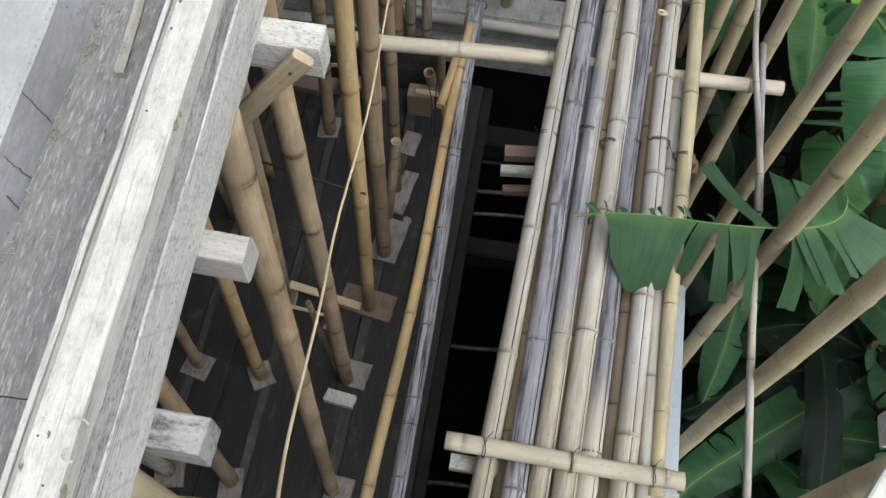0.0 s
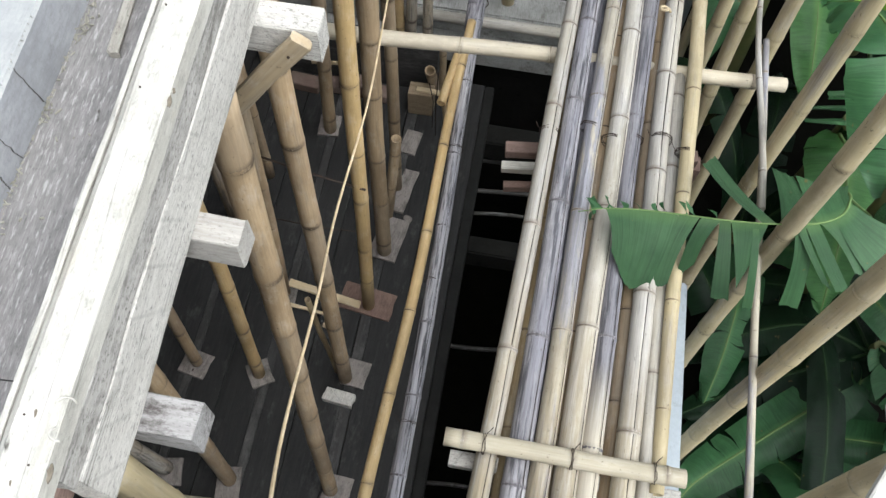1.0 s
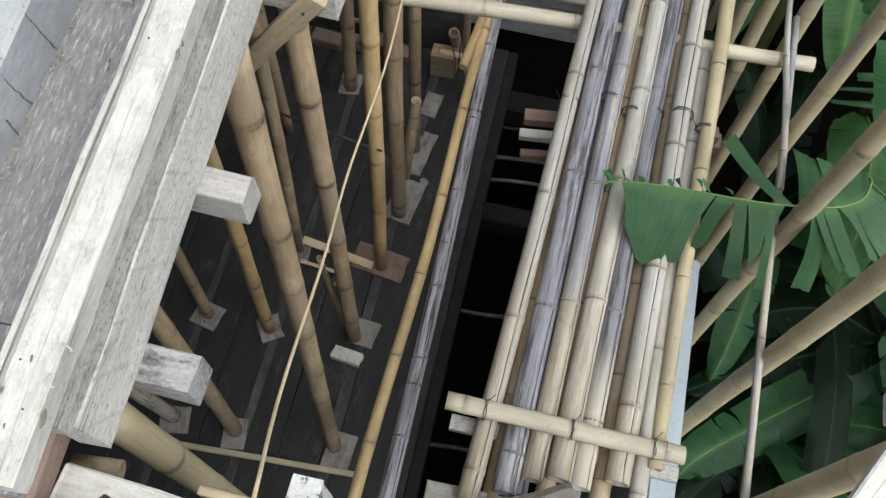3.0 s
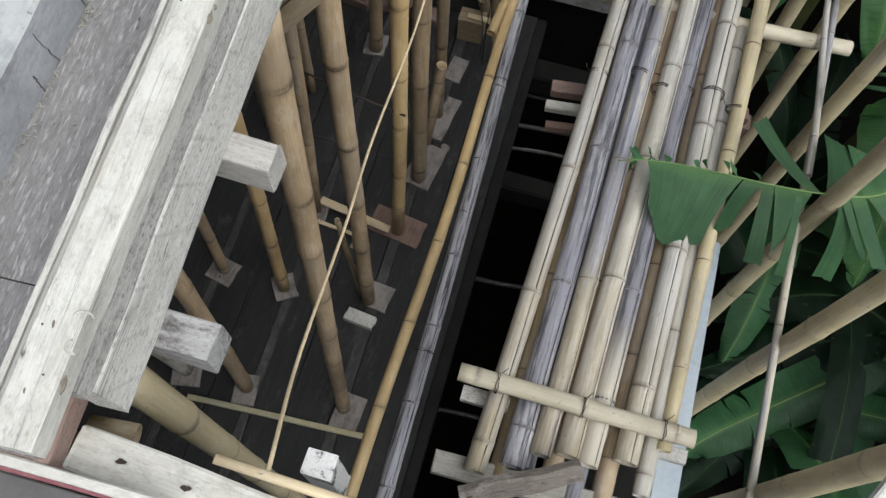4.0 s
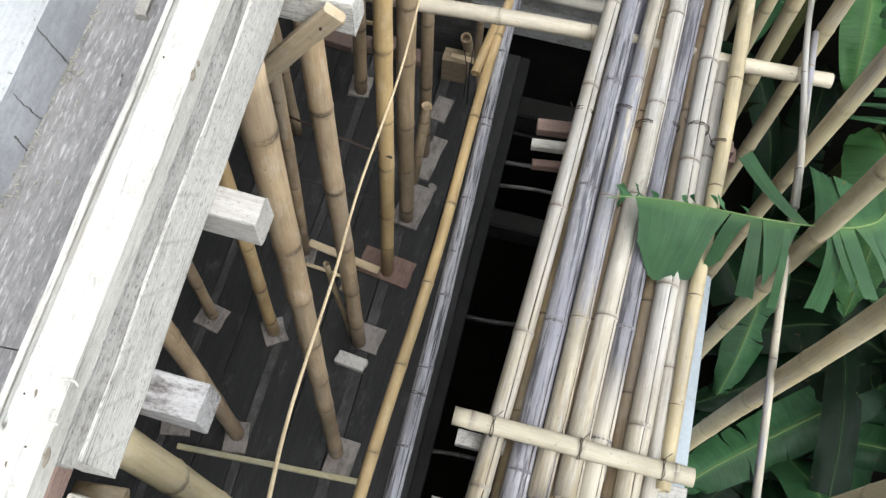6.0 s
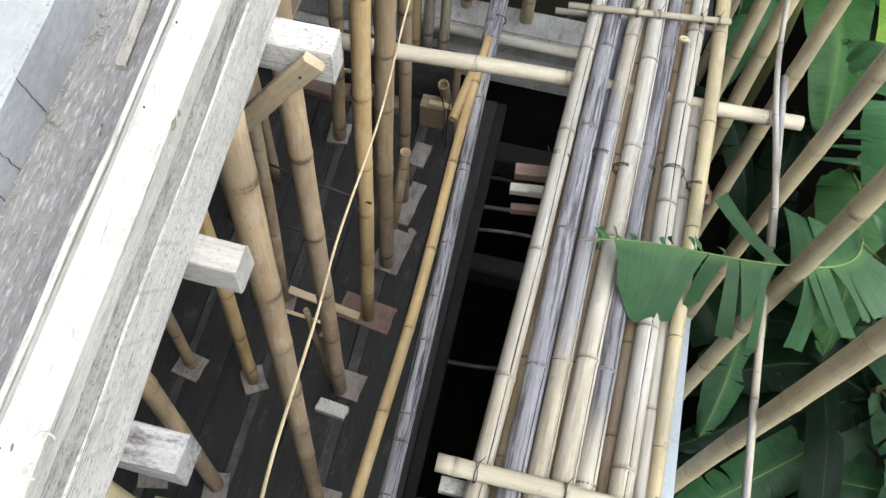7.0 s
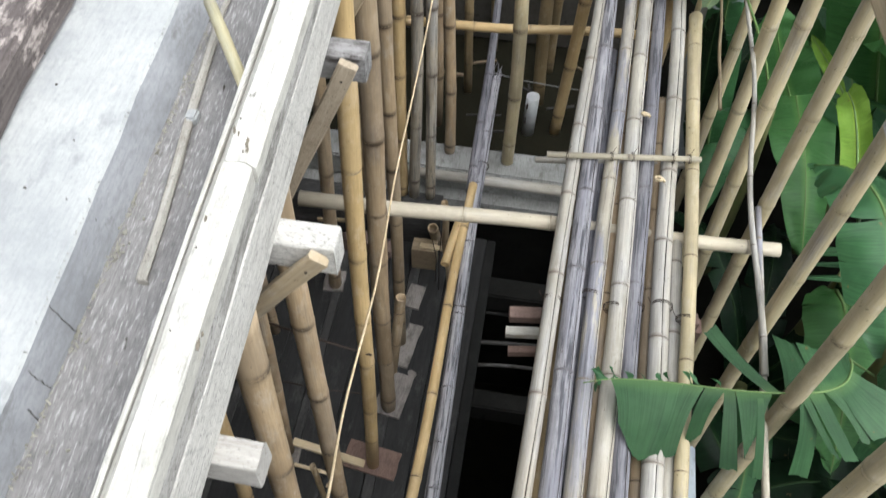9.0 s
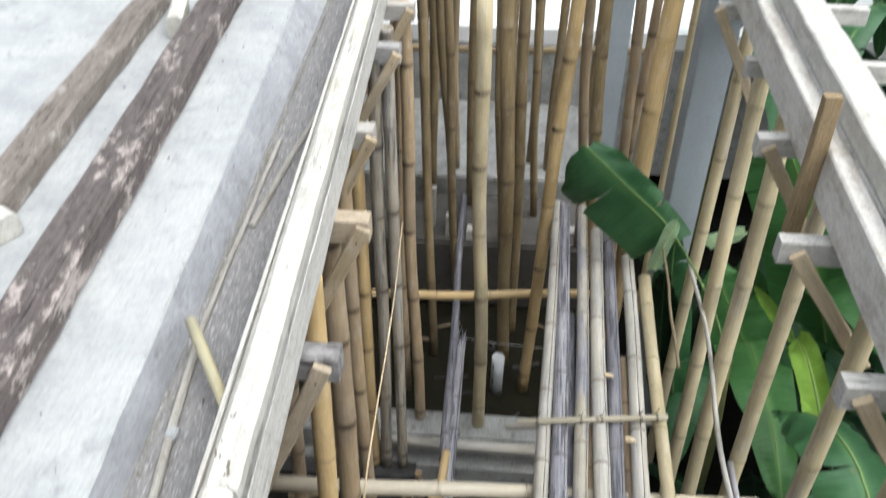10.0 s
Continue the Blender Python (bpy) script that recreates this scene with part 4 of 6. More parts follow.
timber("red_line", (-0.66, 0.0115, 3.29), (-0.3, 0.0165, 3.29), 0.005, 0.013, RED_PAINT, sheet, (0, 0, 1), 36, 0.001, 0.0006, "faded red painted line")
timber("sheet", (-0.66, -0.026, 3.284), (-0.3, -0.021, 3.284), 0.068, 0.012, SHEET_GREY, sheet, (0, 0, 1), 37, 0.002, 0.001)

# ---- poles under the roof edge, standing on pads ----
def standing(foot, top, r, material=None, seed=0, gap=0.34, label="tan bamboo prop standing upright under the roof edge", group="bamboo props", bend=0.012, start=None):
    return tagged(culm("bamboo_prop", foot, top, r, r * 0.97, material or BAM_TAN, seed=seed, gap=gap, bend=bend, start=start, soot=True), label, "bamboo prop", group)


PROPS = (  # foot, head, radius, finish, bend, base, joints from the foot
    ((-1.431, 1.279), (-1.36, 1.345), 0.029, BAM_TAN, 0.004, 0.016), ((-1.087, 1.275), (-0.985, 1.355), 0.033, BAM_YELLOW, 0.005, 0.016), ((-0.574, 0.742), (-0.482, 0.802), 0.0345, BAM_TAN, 0.002, 0.016),
    ((-1.068, 1.764), (-0.945, 1.837), 0.0285, BAM_TAN, 0.006, 0.016), ((-0.628, 1.33), (-0.604, 1.336), 0.036, BAM_TAN, 0.003, 0.016),
    ((-0.592, 1.765), (-0.524, 1.776), 0.0335, BAM_YELLOW, 0.005, 0.016), ((-0.575, 2.118), (-0.557, 2.123), 0.042, BAM_TAN, 0.006, 0.016), ((-0.584, 2.548), (-0.594, 2.546), 0.0325, BAM_TAN, 0.005, 0.016),
    ((-0.726, 3.39), (-0.715, 3.395), 0.035, BAM_YELLOW, 0.004, 0.39), ((-0.65, 3.385), (-0.605, 3.39), 0.033, BAM_ASH, 0.008, 0.39), ((-0.55, 3.39), (-0.553, 3.39), 0.0305, BAM_ASH, 0.004, 0.39),
    ((-1.068, 2.884), (-0.965, 2.922), 0.039, BAM_TAN, 0.004, 0.016), ((-0.727, 2.705), (-0.81, 2.68), 0.0175, BAM_TAN, 0.004, 0.0), ((-1.09, 0.708), (-1.035, 0.79), 0.038, BAM_TAN, 0.005, 0.016),
    ((-1.417, 0.706), (-1.50, 0.55), 0.036, BAM_ASH, 0.004, 0.016), ((-0.488, 0.186), (-0.488, 0.186), 0.0325, BAM_POST, 0.0, 0.0),
    ((-0.83, 3.05), (-0.82, 3.0), 0.03, BAM_TAN, 0.006, 0.0), ((-1.5, 2.2), (-1.48, 2.2), 0.032, BAM_STAIN, 0.006, 0.0), ((-1.72, 0.55), (-1.67, 0.6), 0.034, BAM_TAN, 0.006, 0.0), ((-1.35, 2.5), (-1.33, 2.45), 0.028, BAM_TAN, 0.006, 0.0),
)
for k, (a, b, r, finish, bent, base) in enumerate(PROPS):
    standing((*a, base), (*b, 3.231), r, finish, 100 + k, 0.42, bend=bent)
PADS = (  # centre, width, depth, turn, finish
    (-1.435, 1.27, 0.15, 0.14, -12, PAD), (-1.085, 1.275, 0.12, 0.14, 32, PAD), (-0.545, 0.72, 0.14, 0.2, -4, PAD), (-0.577, 1.365, 0.13, 0.15, -6, PAD),
    (-0.637, 1.215, 0.16, 0.07, -6, WOOD_GREY), (-0.605, 1.79, 0.3, 0.16, -8, WOOD_RED), (-0.561, 2.2, 0.165, 0.28, -8, PAD), (-1.08, 2.91, 0.13, 0.15, 4, PAD),
    (-1.09, 0.69, 0.12, 0.16, 8, PAD), (-1.06, 1.76, 0.11, 0.12, 5, PAD), (-0.537, 2.53, 0.09, 0.3, -8, PAD), (-0.56, 2.88, 0.1, 0.17, -8, PAD), (-1.41, 0.69, 0.15, 0.14, 10, PAD),
)
for k, (x, y, w, d, turn, mat_) in enumerate(PADS):
    ob = link("pad", timber_bm(w, 0.016 if mat_ is not WOOD_GREY else 0.045, d, 300 + k, 0.002, 0.004, 3), mat_)
    c, s = math.cos(radians(turn)), math.sin(radians(turn))
    h = 0.008 if mat_ is not WOOD_GREY else 0.022
    place(ob, along((x + s * d / 2, y - c * d / 2, h), (x - s * d / 2, y + c * d / 2, h))[0])
    tagged(ob, "reddish offcut of board under a bamboo prop" if mat_ is WOOD_RED else "pale offcut of board under a bamboo prop", "pad", "pads under the props")
tagged(culm("cut_bamboo", (-0.683, 1.365, 0.0), (-0.722, 1.345, 1.0), 0.015, 0.014, BAM_BROWN, seed=55, bend=0.004), "thin brown bamboo stake standing by a prop", "bamboo")
# the sleeper borrows a dark finish from the deck
timber("sleeper", (-1.5, 3.35, 0.19), (-0.47, 3.36, 0.19), 0.12, 0.38, DECK_DUSTY, seed=44, wob=0.004, label="near-black timber sleeper on edge carrying three props", category="timber")
timber("wedge", (-0.62, 3.15, 0.1), (-0.466, 3.15, 0.1), 0.1, 0.2, WOOD_BROWN, seed=45, label="brown timber block by the far props", category="timber")
timber("lath", (-0.57, 3.14, 0.208), (-0.42, 3.13, 0.208), 0.035, 0.015, STRIP, seed=43, label="short pale lath lying on the brown block", category="lath")
timber("lath", (-1.36, 0.575, 0.015), (-0.40, 0.63, 0.015), 0.03, 0.02, BAM_LATH, seed=46, wob=0.001, label="long bamboo lath tied low between the props", category="lath")
timber("lath", (-1.038, 1.784, 0.11), (-0.634, 1.742, 0.05), 0.045, 0.014, STRIP, seed=47, label="short pale lath resting on a board", category="lath")
timber("lath", (-1.035, 1.689, 0.03), (-0.744, 1.661, 0.02), 0.02, 0.012, STRIP, seed=48, label="short pale lath resting on a board", category="lath")
tagged(culm("cut_bamboo", (-0.60, 2.35, 0.0), (-0.555, 2.46, 0.66), 0.03, 0.03, BAM_TAN, seed=51, bend=0.0), "short bamboo length with a cut hollow end, leaning", "bamboo")
tagged(culm("cut_bamboo", (-0.48, 3.3, 0.02), (-0.492, 3.14, 0.4), 0.032, 0.032, BAM_TAN, seed=52, bend=0.0), "short bamboo length with a cut hollow end, leaning", "bamboo")
tagged(culm("cut_bamboo", (-0.328, 2.49, 0.985), (-0.287, 2.82, 1.0), 0.024, 0.026, BAM_YELLOW, seed=53, bend=0.0), "short bamboo length tied beside the long yellow pole", "bamboo")
tagged(culm("cut_bamboo", (-0.36, 3.0, 0.02), (-0.40, 2.95, 0.9), 0.02, 0.02, BAM_TAN, seed=54, bend=0.01), "thin bamboo prop under the long yellow pole", "bamboo")
tagged(link("iron_rod", tube_bm([(-1.06, 1.83, 1.335), (-0.8, 1.79, 1.32), (-0.53, 1.742, 1.33)], 0.006, 6), WIRE), "thin dark iron rod tied across the props", "rod")

timber("lath", (-1.27, 3.28, 0.135), (-1.07, 3.281, 0.165), 0.014, 0.03, STRIP, seed=135, label="short pale lath nailed to the dark sleeper", category="lath")

# ---- long poles and bar ----
yellow = tagged(culm("long_bamboo", (-0.312, 0.1, 1.0), (-0.257, 3.02, 1.0), 0.027, 0.024, BAM_YELLOW, seed=61, gap=0.42, bend=0.012), "long yellow bamboo pole lying level over the pit edge", "bamboo pole")
grey = tagged(culm("long_bamboo", (-0.187, 0.1, 0.955), (-0.24, 3.9, 0.955), 0.035, 0.029, BAM_LILAC, seed=62, gap=0.4, bend=0.008, crack=1.9), "long grey weathered split bamboo pole, broken at one end", "bamboo pole")
tagged(culm("long_bamboo", (-0.268, 3.0, 0.965), (-0.33, 5.5, 0.985), 0.027, 0.024, BAM_BLACK, seed=63, gap=0.4, bend=0.006), "grey weathered bamboo pole reaching to the far ledge", "bamboo pole")
rnd = random.Random(12)
for k in range(9):
    a = k * 0.7
    x, z = -0.24 + 0.026 * math.cos(a), 0.955 + 0.026 * math.sin(a)
    ln = rnd.uniform(0.05, 0.16)
    part("splinter", tube_bm([(x, 3.86, z), (x + rnd.uniform(-0.008, 0.008), 3.9 + ln * 0.5, z + rnd.uniform(-0.004, 0.008)), (x + rnd.uniform(-0.02, 0.02), 3.9 + ln, z + rnd.uniform(-0.006, 0.016))], 0.006, 5, 0.2), BAM_BLACK, grey, "splintered broken end")
for y in (0.9, 1.55, 2.26, 3.2):
    wire_loop("wire_tie", (-0.187 - 0.014 * (y - 0.1), y, 0.955), (0, 1, 0), 0.036, grey, int(y * 10))
bar = tagged(culm("cross_bamboo", (-0.93, 2.242, 1.692), (1.085, 2.316, 1.692), 0.034, 0.03, BAM_BAR, seed=64, gap=0.42, bend=0.008, start=0.35), "pale bamboo bar carrying the bamboo walkway", "bamboo pole")
far_bar = tagged(culm("cross_bamboo", (-0.9, 4.14, 1.11), (0.85, 4.28, 1.11), 0.03, 0.028, BAM_YELLOW, seed=65, gap=0.4, bend=0.01), "yellow bamboo rail across the far props", "bamboo pole")
tagged(culm("cross_bamboo", (-1.1, 6.3, 1.8), (1.1, 6.35, 1.83), 0.03, 0.03, BAM_BROWN, seed=66, gap=0.4), "brown bamboo rail before the far wall", "bamboo pole")
tagged(culm("kerb_bamboo", (-0.75, 3.528, 0.44), (0.74, 3.53, 0.44), 0.033, 0.033, BAM_CREAM, seed=67, gap=0.5, bend=0.0), "pale bamboo lying along the kerb", "bamboo pole")
STRIP_WAY = [(-0.213, 0.099, 3.221), (-0.286, 0.33, 2.93), (-0.343, 0.7, 2.65), (-0.384, 1.0, 2.49), (-0.412, 1.5, 2.31), (-0.453, 2.0, 2.22), (-0.475, 2.6, 2.18), (-0.492, 3.0, 2.17), (-0.545, 3.64, 2.06)]
tagged(link("strip", tube_bm(curve(STRIP_WAY, 40), 0.0036, 6), STRIP), "thin bamboo strip strung from the near plank to a prop", "strip")

# ---- bamboo walkway ----
WAY = (  # x at y = 0.86, 1.68 and 3.05; near end, far end, radius, finish
    (0.122, 0.161, 0.232, 0.38, 4.32, 0.033, BAM_CREAM, 1.62), (0.217, 0.24, 0.289, 0.425, 4.30, 0.037, BAM_GREY, 1.95), (0.287, 0.305, 0.375, 0.48, 4.27, 0.033, BAM_HALF, 2.05),
    (0.373, 0.401, 0.464, 0.5, 4.05, 0.038, BAM_CREAM, 2.0), (0.442, 0.478, 0.536, 0.49, 3.95, 0.034, BAM_GREY, 1.85), (0.55, 0.583, 0.635, 0.53, 3.82, 0.037, BAM_CREAM, 1.45),
    (0.652, 0.672, 0.722, 0.6, 3.67, 0.03, BAM_POST, None),
)
for k, (xa, xb, xc, y0, y1, r, finish, crack) in enumerate(WAY):
    near = xa + (xb - xa) / 0.82 * (y0 - 0.86)
    far = xb + (xc - xb) / 1.37 * (y1 - 1.68)
    z = 1.762 + (0.037 - r) * -1 + (0.012 if k == 2 else 0.0)
    pole = culm("walkway_bamboo", (near, y0, z), (far, y1, z), r * (1.04 if k < 6 else 0.75), r * (0.9 if k < 6 else 1.1), finish, seed=70 + k, gap=0.44, bend=0.006, crack=crack, seg=16, start=0.09 + 0.03 * k, pale=0.5 if k == 4 else 0.0, aged=(1.2, 0.0, 0.8, 1.0, 0.25, 0.5, 0.0)[k])
    tagged(pole, {BAM_CREAM: "pale cream bamboo pole of the walkway, split lengthwise", BAM_GREY: "grey weathered bamboo pole of the walkway, cracked", BAM_HALF: "half grey, half cream bamboo pole of the walkway", BAM_POST: "tan bamboo pole along the walkway's side"}[finish], "bamboo pole", "walkway poles")
    at185 = xb + (xc - xb) / 1.37 * (1.87 - 1.68)
    if k in (0, 2, 3, 4, 5, 6):
        wire_loop("wire_tie", (at185, 1.87 + 0.02 * (k % 3), z), (0.05, 1, 0), r + 0.001, pole, k, 3)
for k, (x0, x1, y0, y1, r, fin) in enumerate(((0.172, 0.262, 0.39, 3.3, 0.03, BAM_BROWN), (0.252, 0.35, 0.44, 3.4, 0.028, BAM_GREY), (0.33, 0.435, 0.4, 3.3, 0.03, BAM_TAN), (0.408, 0.52, 0.37, 3.2, 0.03, BAM_GREY), (0.495, 0.595, 0.36, 3.1, 0.033, BAM_TAN), (0.607, 0.66, 0.45, 2.3, 0.028, BAM_CREAM))):
    tagged(culm("lower_bamboo", (x0, y0, 1.7 if k != 5 else 1.735), (x1, y1, 1.69), r, r, fin, seed=85 + k, gap=0.4, bend=0.004), "bamboo pole showing between the walkway poles", "bamboo pole", "walkway under-poles")
crossbar = tagged(culm("walkway_batten", (-0.024, 0.65, 1.82), (0.715, 0.646, 1.82), 0.03, 0.03, BAM_BATTEN, seed=91, gap=0.34, bend=0.002, flat=0.7), "pale bamboo batten wired across the walkway", "batten")
for x in (0.1, 0.37, 0.62):
    wire_loop("wire_tie", (x, 0.648, 1.815), (1, 0, 0), 0.0295, crossbar, int(x * 40), 2)
timber("walkway_batten", (0.0, 0.615, 1.70), (0.73, 0.61, 1.70), 0.05, 0.03, WOOD_GREY, seed=92, label="grey batten under the near end of the walkway", category="batten")
tie = tagged(culm("walkway_batten", (0.085, 2.565, 1.812), (0.738, 2.652, 1.812), 0.015, 0.014, BAM_BATTEN, seed=93, gap=0.5, bend=0.0, flat=0.8), "thin pale bamboo batten wired across the walkway", "batten")
tagged(culm("walkway_batten", (0.04, 2.62, 1.71), (0.73, 2.70, 1.71), 0.014, 0.014, BAM_CREAM, seed=94, gap=0.5, bend=0.0), "thin pale bamboo batten under the walkway", "batten")
for x in (0.17, 0.36, 0.45, 0.62, 0.69):
    wire_loop("wire_tie", (x, 2.565 + 0.134 * (x - 0.085), 1.812), (1, 0.13, 0), 0.0165, tie, int(x * 90), 2)
timber("cross_timber", (0.02, 1.955, 1.475), (0.80, 2.05, 1.475), 0.055, 0.05, WOOD_PINK, seed=95, label="brown timber cross piece under the walkway", category="timber")
timber("cross_timber", (0.015, 1.862, 1.485), (0.4, 1.9, 1.485), 0.038, 0.04, WOOD_WHITE, seed=96, label="white timber cross piece under the walkway", category="timber")
timber("cross_timber", (0.035, 1.80, 1.44), (0.35, 1.85, 1.44), 0.035, 0.035, WOOD_RED, seed=97, label="short brown timber under the walkway", category="timber")
timber("near_log", (0.075, 0.29, 1.82), (0.40, 0.455, 1.85), 0.064, 0.06, WOOD_LOG, seed=98, wob=0.006, bevel=0.018, label="brown weathered timber chunk lying across the walkway's end", category="timber")
timber("near_log", (-0.03, 0.385, 1.70), (0.75, 0.40, 1.68), 0.07, 0.06, WOOD_OLD, seed=99, wob=0.003, label="grey timber carrying the walkway's near end", category="timber")
for x, y, s in ((0.497, 2.87, 0.03), (0.561, 2.5, 0.035)):
    pts = [(x + s * 0.7 * math.cos(a) * (1 - a / 14), y + s * 0.5 * math.sin(a), 1.808 + s * 0.16 * a) for a in (k * 0.45 for k in range(13))]
    tagged(link("wood_shaving", tube_bm(pts, 0.006, 6), STRIP), "curled dry bamboo sheath on the walkway", "shaving")
thin_a = tagged(culm("thin_rail", (0.985, 0.45, 1.56), (0.98, 2.46, 1.775), 0.0145, 0.013, BAM_HALF, seed=111, gap=0.5, bend=0.008), "thin grey stick tied along the posts", "stick", "thin rails")
tagged(culm("thin_rail", (0.956, 1.66, 1.79), (0.975, 3.75, 1.83), 0.013, 0.01, BAM_CREAM, seed=112, gap=0.4, bend=0.02), "thin pale stick tied along the posts", "stick", "thin rails")
tagged(culm("thin_rail", (0.772, 2.78, 1.99), (0.80, 3.7, 2.0), 0.008, 0.006, BAM_BROWN, seed=113, gap=0.4, bend=0.015), "thin hanging brown twig by the walkway", "stick", "thin rails")

# ---- posts and form on the garden side ----
for k, (y, r, yt) in enumerate(((1.09, 0.038, 1.09), (1.545, 0.037, 1.545), (1.965, 0.034, 1.965), (2.44, 0.034, 2.51), (2.83, 0.038, 3.05), (3.22, 0.037, 3.46), (3.78, 0.034, 3.79), (0.59, 0.04, 0.59), (4.3, 0.035, 4.3), (4.9, 0.035, 4.9))):
    tagged(culm("bamboo_post", (1.02, y, -0.27), (1.02, yt, 3.158), r, r * 0.94, BAM_POST, seed=120 + k, gap=0.45, bend=0.006, start=0.2 + 0.05 * (k % 4)), "tan bamboo post standing in the garden soil", "bamboo post", "garden-side posts")
timber("packing_block", (0.79, 2.05, 0.3), (0.79, 2.05, 1.447), 0.07, 0.07, WOOD_RED, seed=1, label="reddish post carrying a cross timber over the low wall", category="timber")


def right(x, y):
    return x + 0.024 * (y - 2.0)


for name, x0, x1, z0, z1, m_, lab, sd in (("side_board", 0.877, 0.935, 3.235, 3.401, WOOD_SIDE, "weathered grey side board over the garden", 131), ("top_plank", 0.945, 1.06, 3.404, 3.49, WOOD_WHITE, "limewashed pale timber plank over the garden", 133), ("ledger", 0.936, 1.06, 3.235, 3.403, WOOD_GREY, "grey timber under the garden-side plank", 134)):
    xm, zm = (x0 + x1) / 2, (z0 + z1) / 2
    timber(name, (right(xm, 0.9), 0.9, zm), (right(xm, 7.0), 7.0, zm), x1 - x0, z1 - z0, m_, seed=sd, wob=0.0015, bevel=0.006, label=lab, category="plank", group="garden-side form")
for k, (y, tip) in enumerate(((0.43, 0.63), (1.53, 0.77), (2.07, 0.745), (2.645, 0.798), (3.24, 0.875), (3.8, 0.86), (4.6, 0.9))):
    timber("joist", (1.5, y, 3.195 if k else 3.217), (tip, y, 3.195 if k else 3.217), 0.075 if k else 0.03, 0.05, WOOD_GREY if k else WOOD_WHITE, up=(0, 1, 0), seed=140 + k, wob=0.0025, bevel=0.0025, label="rough grey timber joist end over the garden side", category="joist", group="garden-side joists")
timber("cleat", (1.02, 0.41, 3.186), (1.02, 0.62, 3.186), 0.05, 0.03, WOOD_GREY, seed=148, label="short timber cleat joining a joist to a post", category="cleat")
timber("near_board", (0.574, 0.19, 3.19), (0.704, 0.41, 3.19), 0.08, 0.022, WOOD_WHITE, seed=149, bevel=0.002, label="short pale board lying against the garden-side joist", category="plank")
for k, (y, x0, z0, x1, z1) in enumerate(((2.035, 0.79, 3.205, 1.09, 2.79), (2.61, 0.83, 3.205, 1.06, 2.83), (3.77, 0.86, 3.215, 1.13, 2.71), (1.50, 0.81, 3.205, 1.08, 2.8))):
    timber("knee_brace", (x1, y - 0.005, z1), (x0, y - 0.005, z0), 0.046, 0.02, LATH_TAN, up=(0, 1, 0), seed=150 + k, wob=0.0015, label="flat split-bamboo knee brace from post to joist", category="brace", group="garden-side braces")
timber("form_stake", (0.86, 2.29, 3.09), (0.86, 2.298, 3.56), 0.05, 0.035, WOOD_AMBER, seed=160, label="brown upright stake against the garden-side boards", category="stake")

# ---- far end ----
FAR = (
    ((-0.107, 3.688, 0.47), (-0.161, 3.686, 3.3), 0.038, BAM_POST), ((0.175, 4.162, 0.3), (0.288, 4.154, 3.3), 0.037, BAM_YELLOW), ((0.038, 4.424, 0.3), (-0.084, 4.418, 3.3), 0.042, BAM_BROWN),
    ((-0.479, 3.715, 0.47), (-0.527, 3.712, 3.3), 0.034, BAM_TAN), ((-0.46, 4.45, 0.3), (-0.54, 4.5, 3.3), 0.03, BAM_BROWN), ((-0.62, 4.1, 0.3), (-0.60, 4.12, 3.3), 0.034, BAM_TAN),
    ((-0.70, 4.6, 0.3), (-0.70, 4.6, 3.3), 0.032, BAM_BROWN), ((-0.62, 5.55, 0.9), (-0.62, 5.55, 3.3), 0.034, BAM_BROWN), ((-0.28, 5.5, 0.9), (-0.30, 5.5, 3.3), 0.034, BAM_BROWN), ((-0.5, 6.2, 1.0), (-0.58, 6.2, 3.3), 0.032, BAM_BROWN),
    ((0.08, 4.75, 0.3), (0.03, 4.75, 3.3), 0.036, BAM_BROWN), ((0.17, 6.0, 1.0), (0.17, 6.0, 3.3), 0.034, BAM_BROWN), ((0.62, 6.4, 1.0), (0.66, 6.4, 3.3), 0.033, BAM_BROWN),
    ((-0.39, 5.2, 0.9), (-0.52, 5.2, 3.3), 0.03, BAM_BROWN), ((-0.33, 4.9, 0.3), (-0.447, 4.9, 3.3), 0.028, BAM_BROWN), ((-0.024, 5.05, 0.9), (-0.14, 5.05, 3.3), 0.03, BAM_BROWN), ((0.004, 5.25, 0.9), (-0.064, 5.25, 3.3), 0.036, BAM_BROWN),
    ((0.206, 5.4, 0.9), (0.084, 5.4, 3.3), 0.028, BAM_BROWN), ((0.53, 5.06, 0.9), (0.39, 5.06, 3.3), 0.033, BAM_TAN), ((0.58, 4.7, 0.3), (0.462, 4.7, 3.3), 0.038, BAM_BROWN), ((0.719, 4.5, 0.3), (0.621, 4.5, 3.3), 0.03, BAM_TAN), ((-0.571, 5.5, 0.9), (-0.567, 5.5, 3.3), 0.032, BAM_BROWN),
    ((0.62, 3.95, 0.3), (0.70, 3.95, 3.3), 0.045, BAM_YELLOW), ((0.70, 4.7, 0.3), (0.76, 4.7, 3.3), 0.026, BAM_TAN), ((0.80, 4.6, 0.3), (0.86, 4.6, 3.3), 0.024, BAM_TAN), ((0.0, 6.0, 1.0), (-0.02, 6.0, 3.3), 0.03, BAM_BROWN), ((0.3, 5.9, 1.0), (0.33, 5.9, 3.3), 0.03, BAM_BROWN), ((-0.42, 5.85, 1.0), (-0.45, 5.8, 3.3), 0.03, BAM_TAN),
)
for k, (a, b, r, mt) in enumerate(FAR):
    standing(a, b, r, mt, 200 + k, 0.45, "bamboo prop standing in the yard beyond the kerb" if a[2] < 0.4 else "bamboo prop standing on the kerb", "far props")
PIPE_Y = 4.13
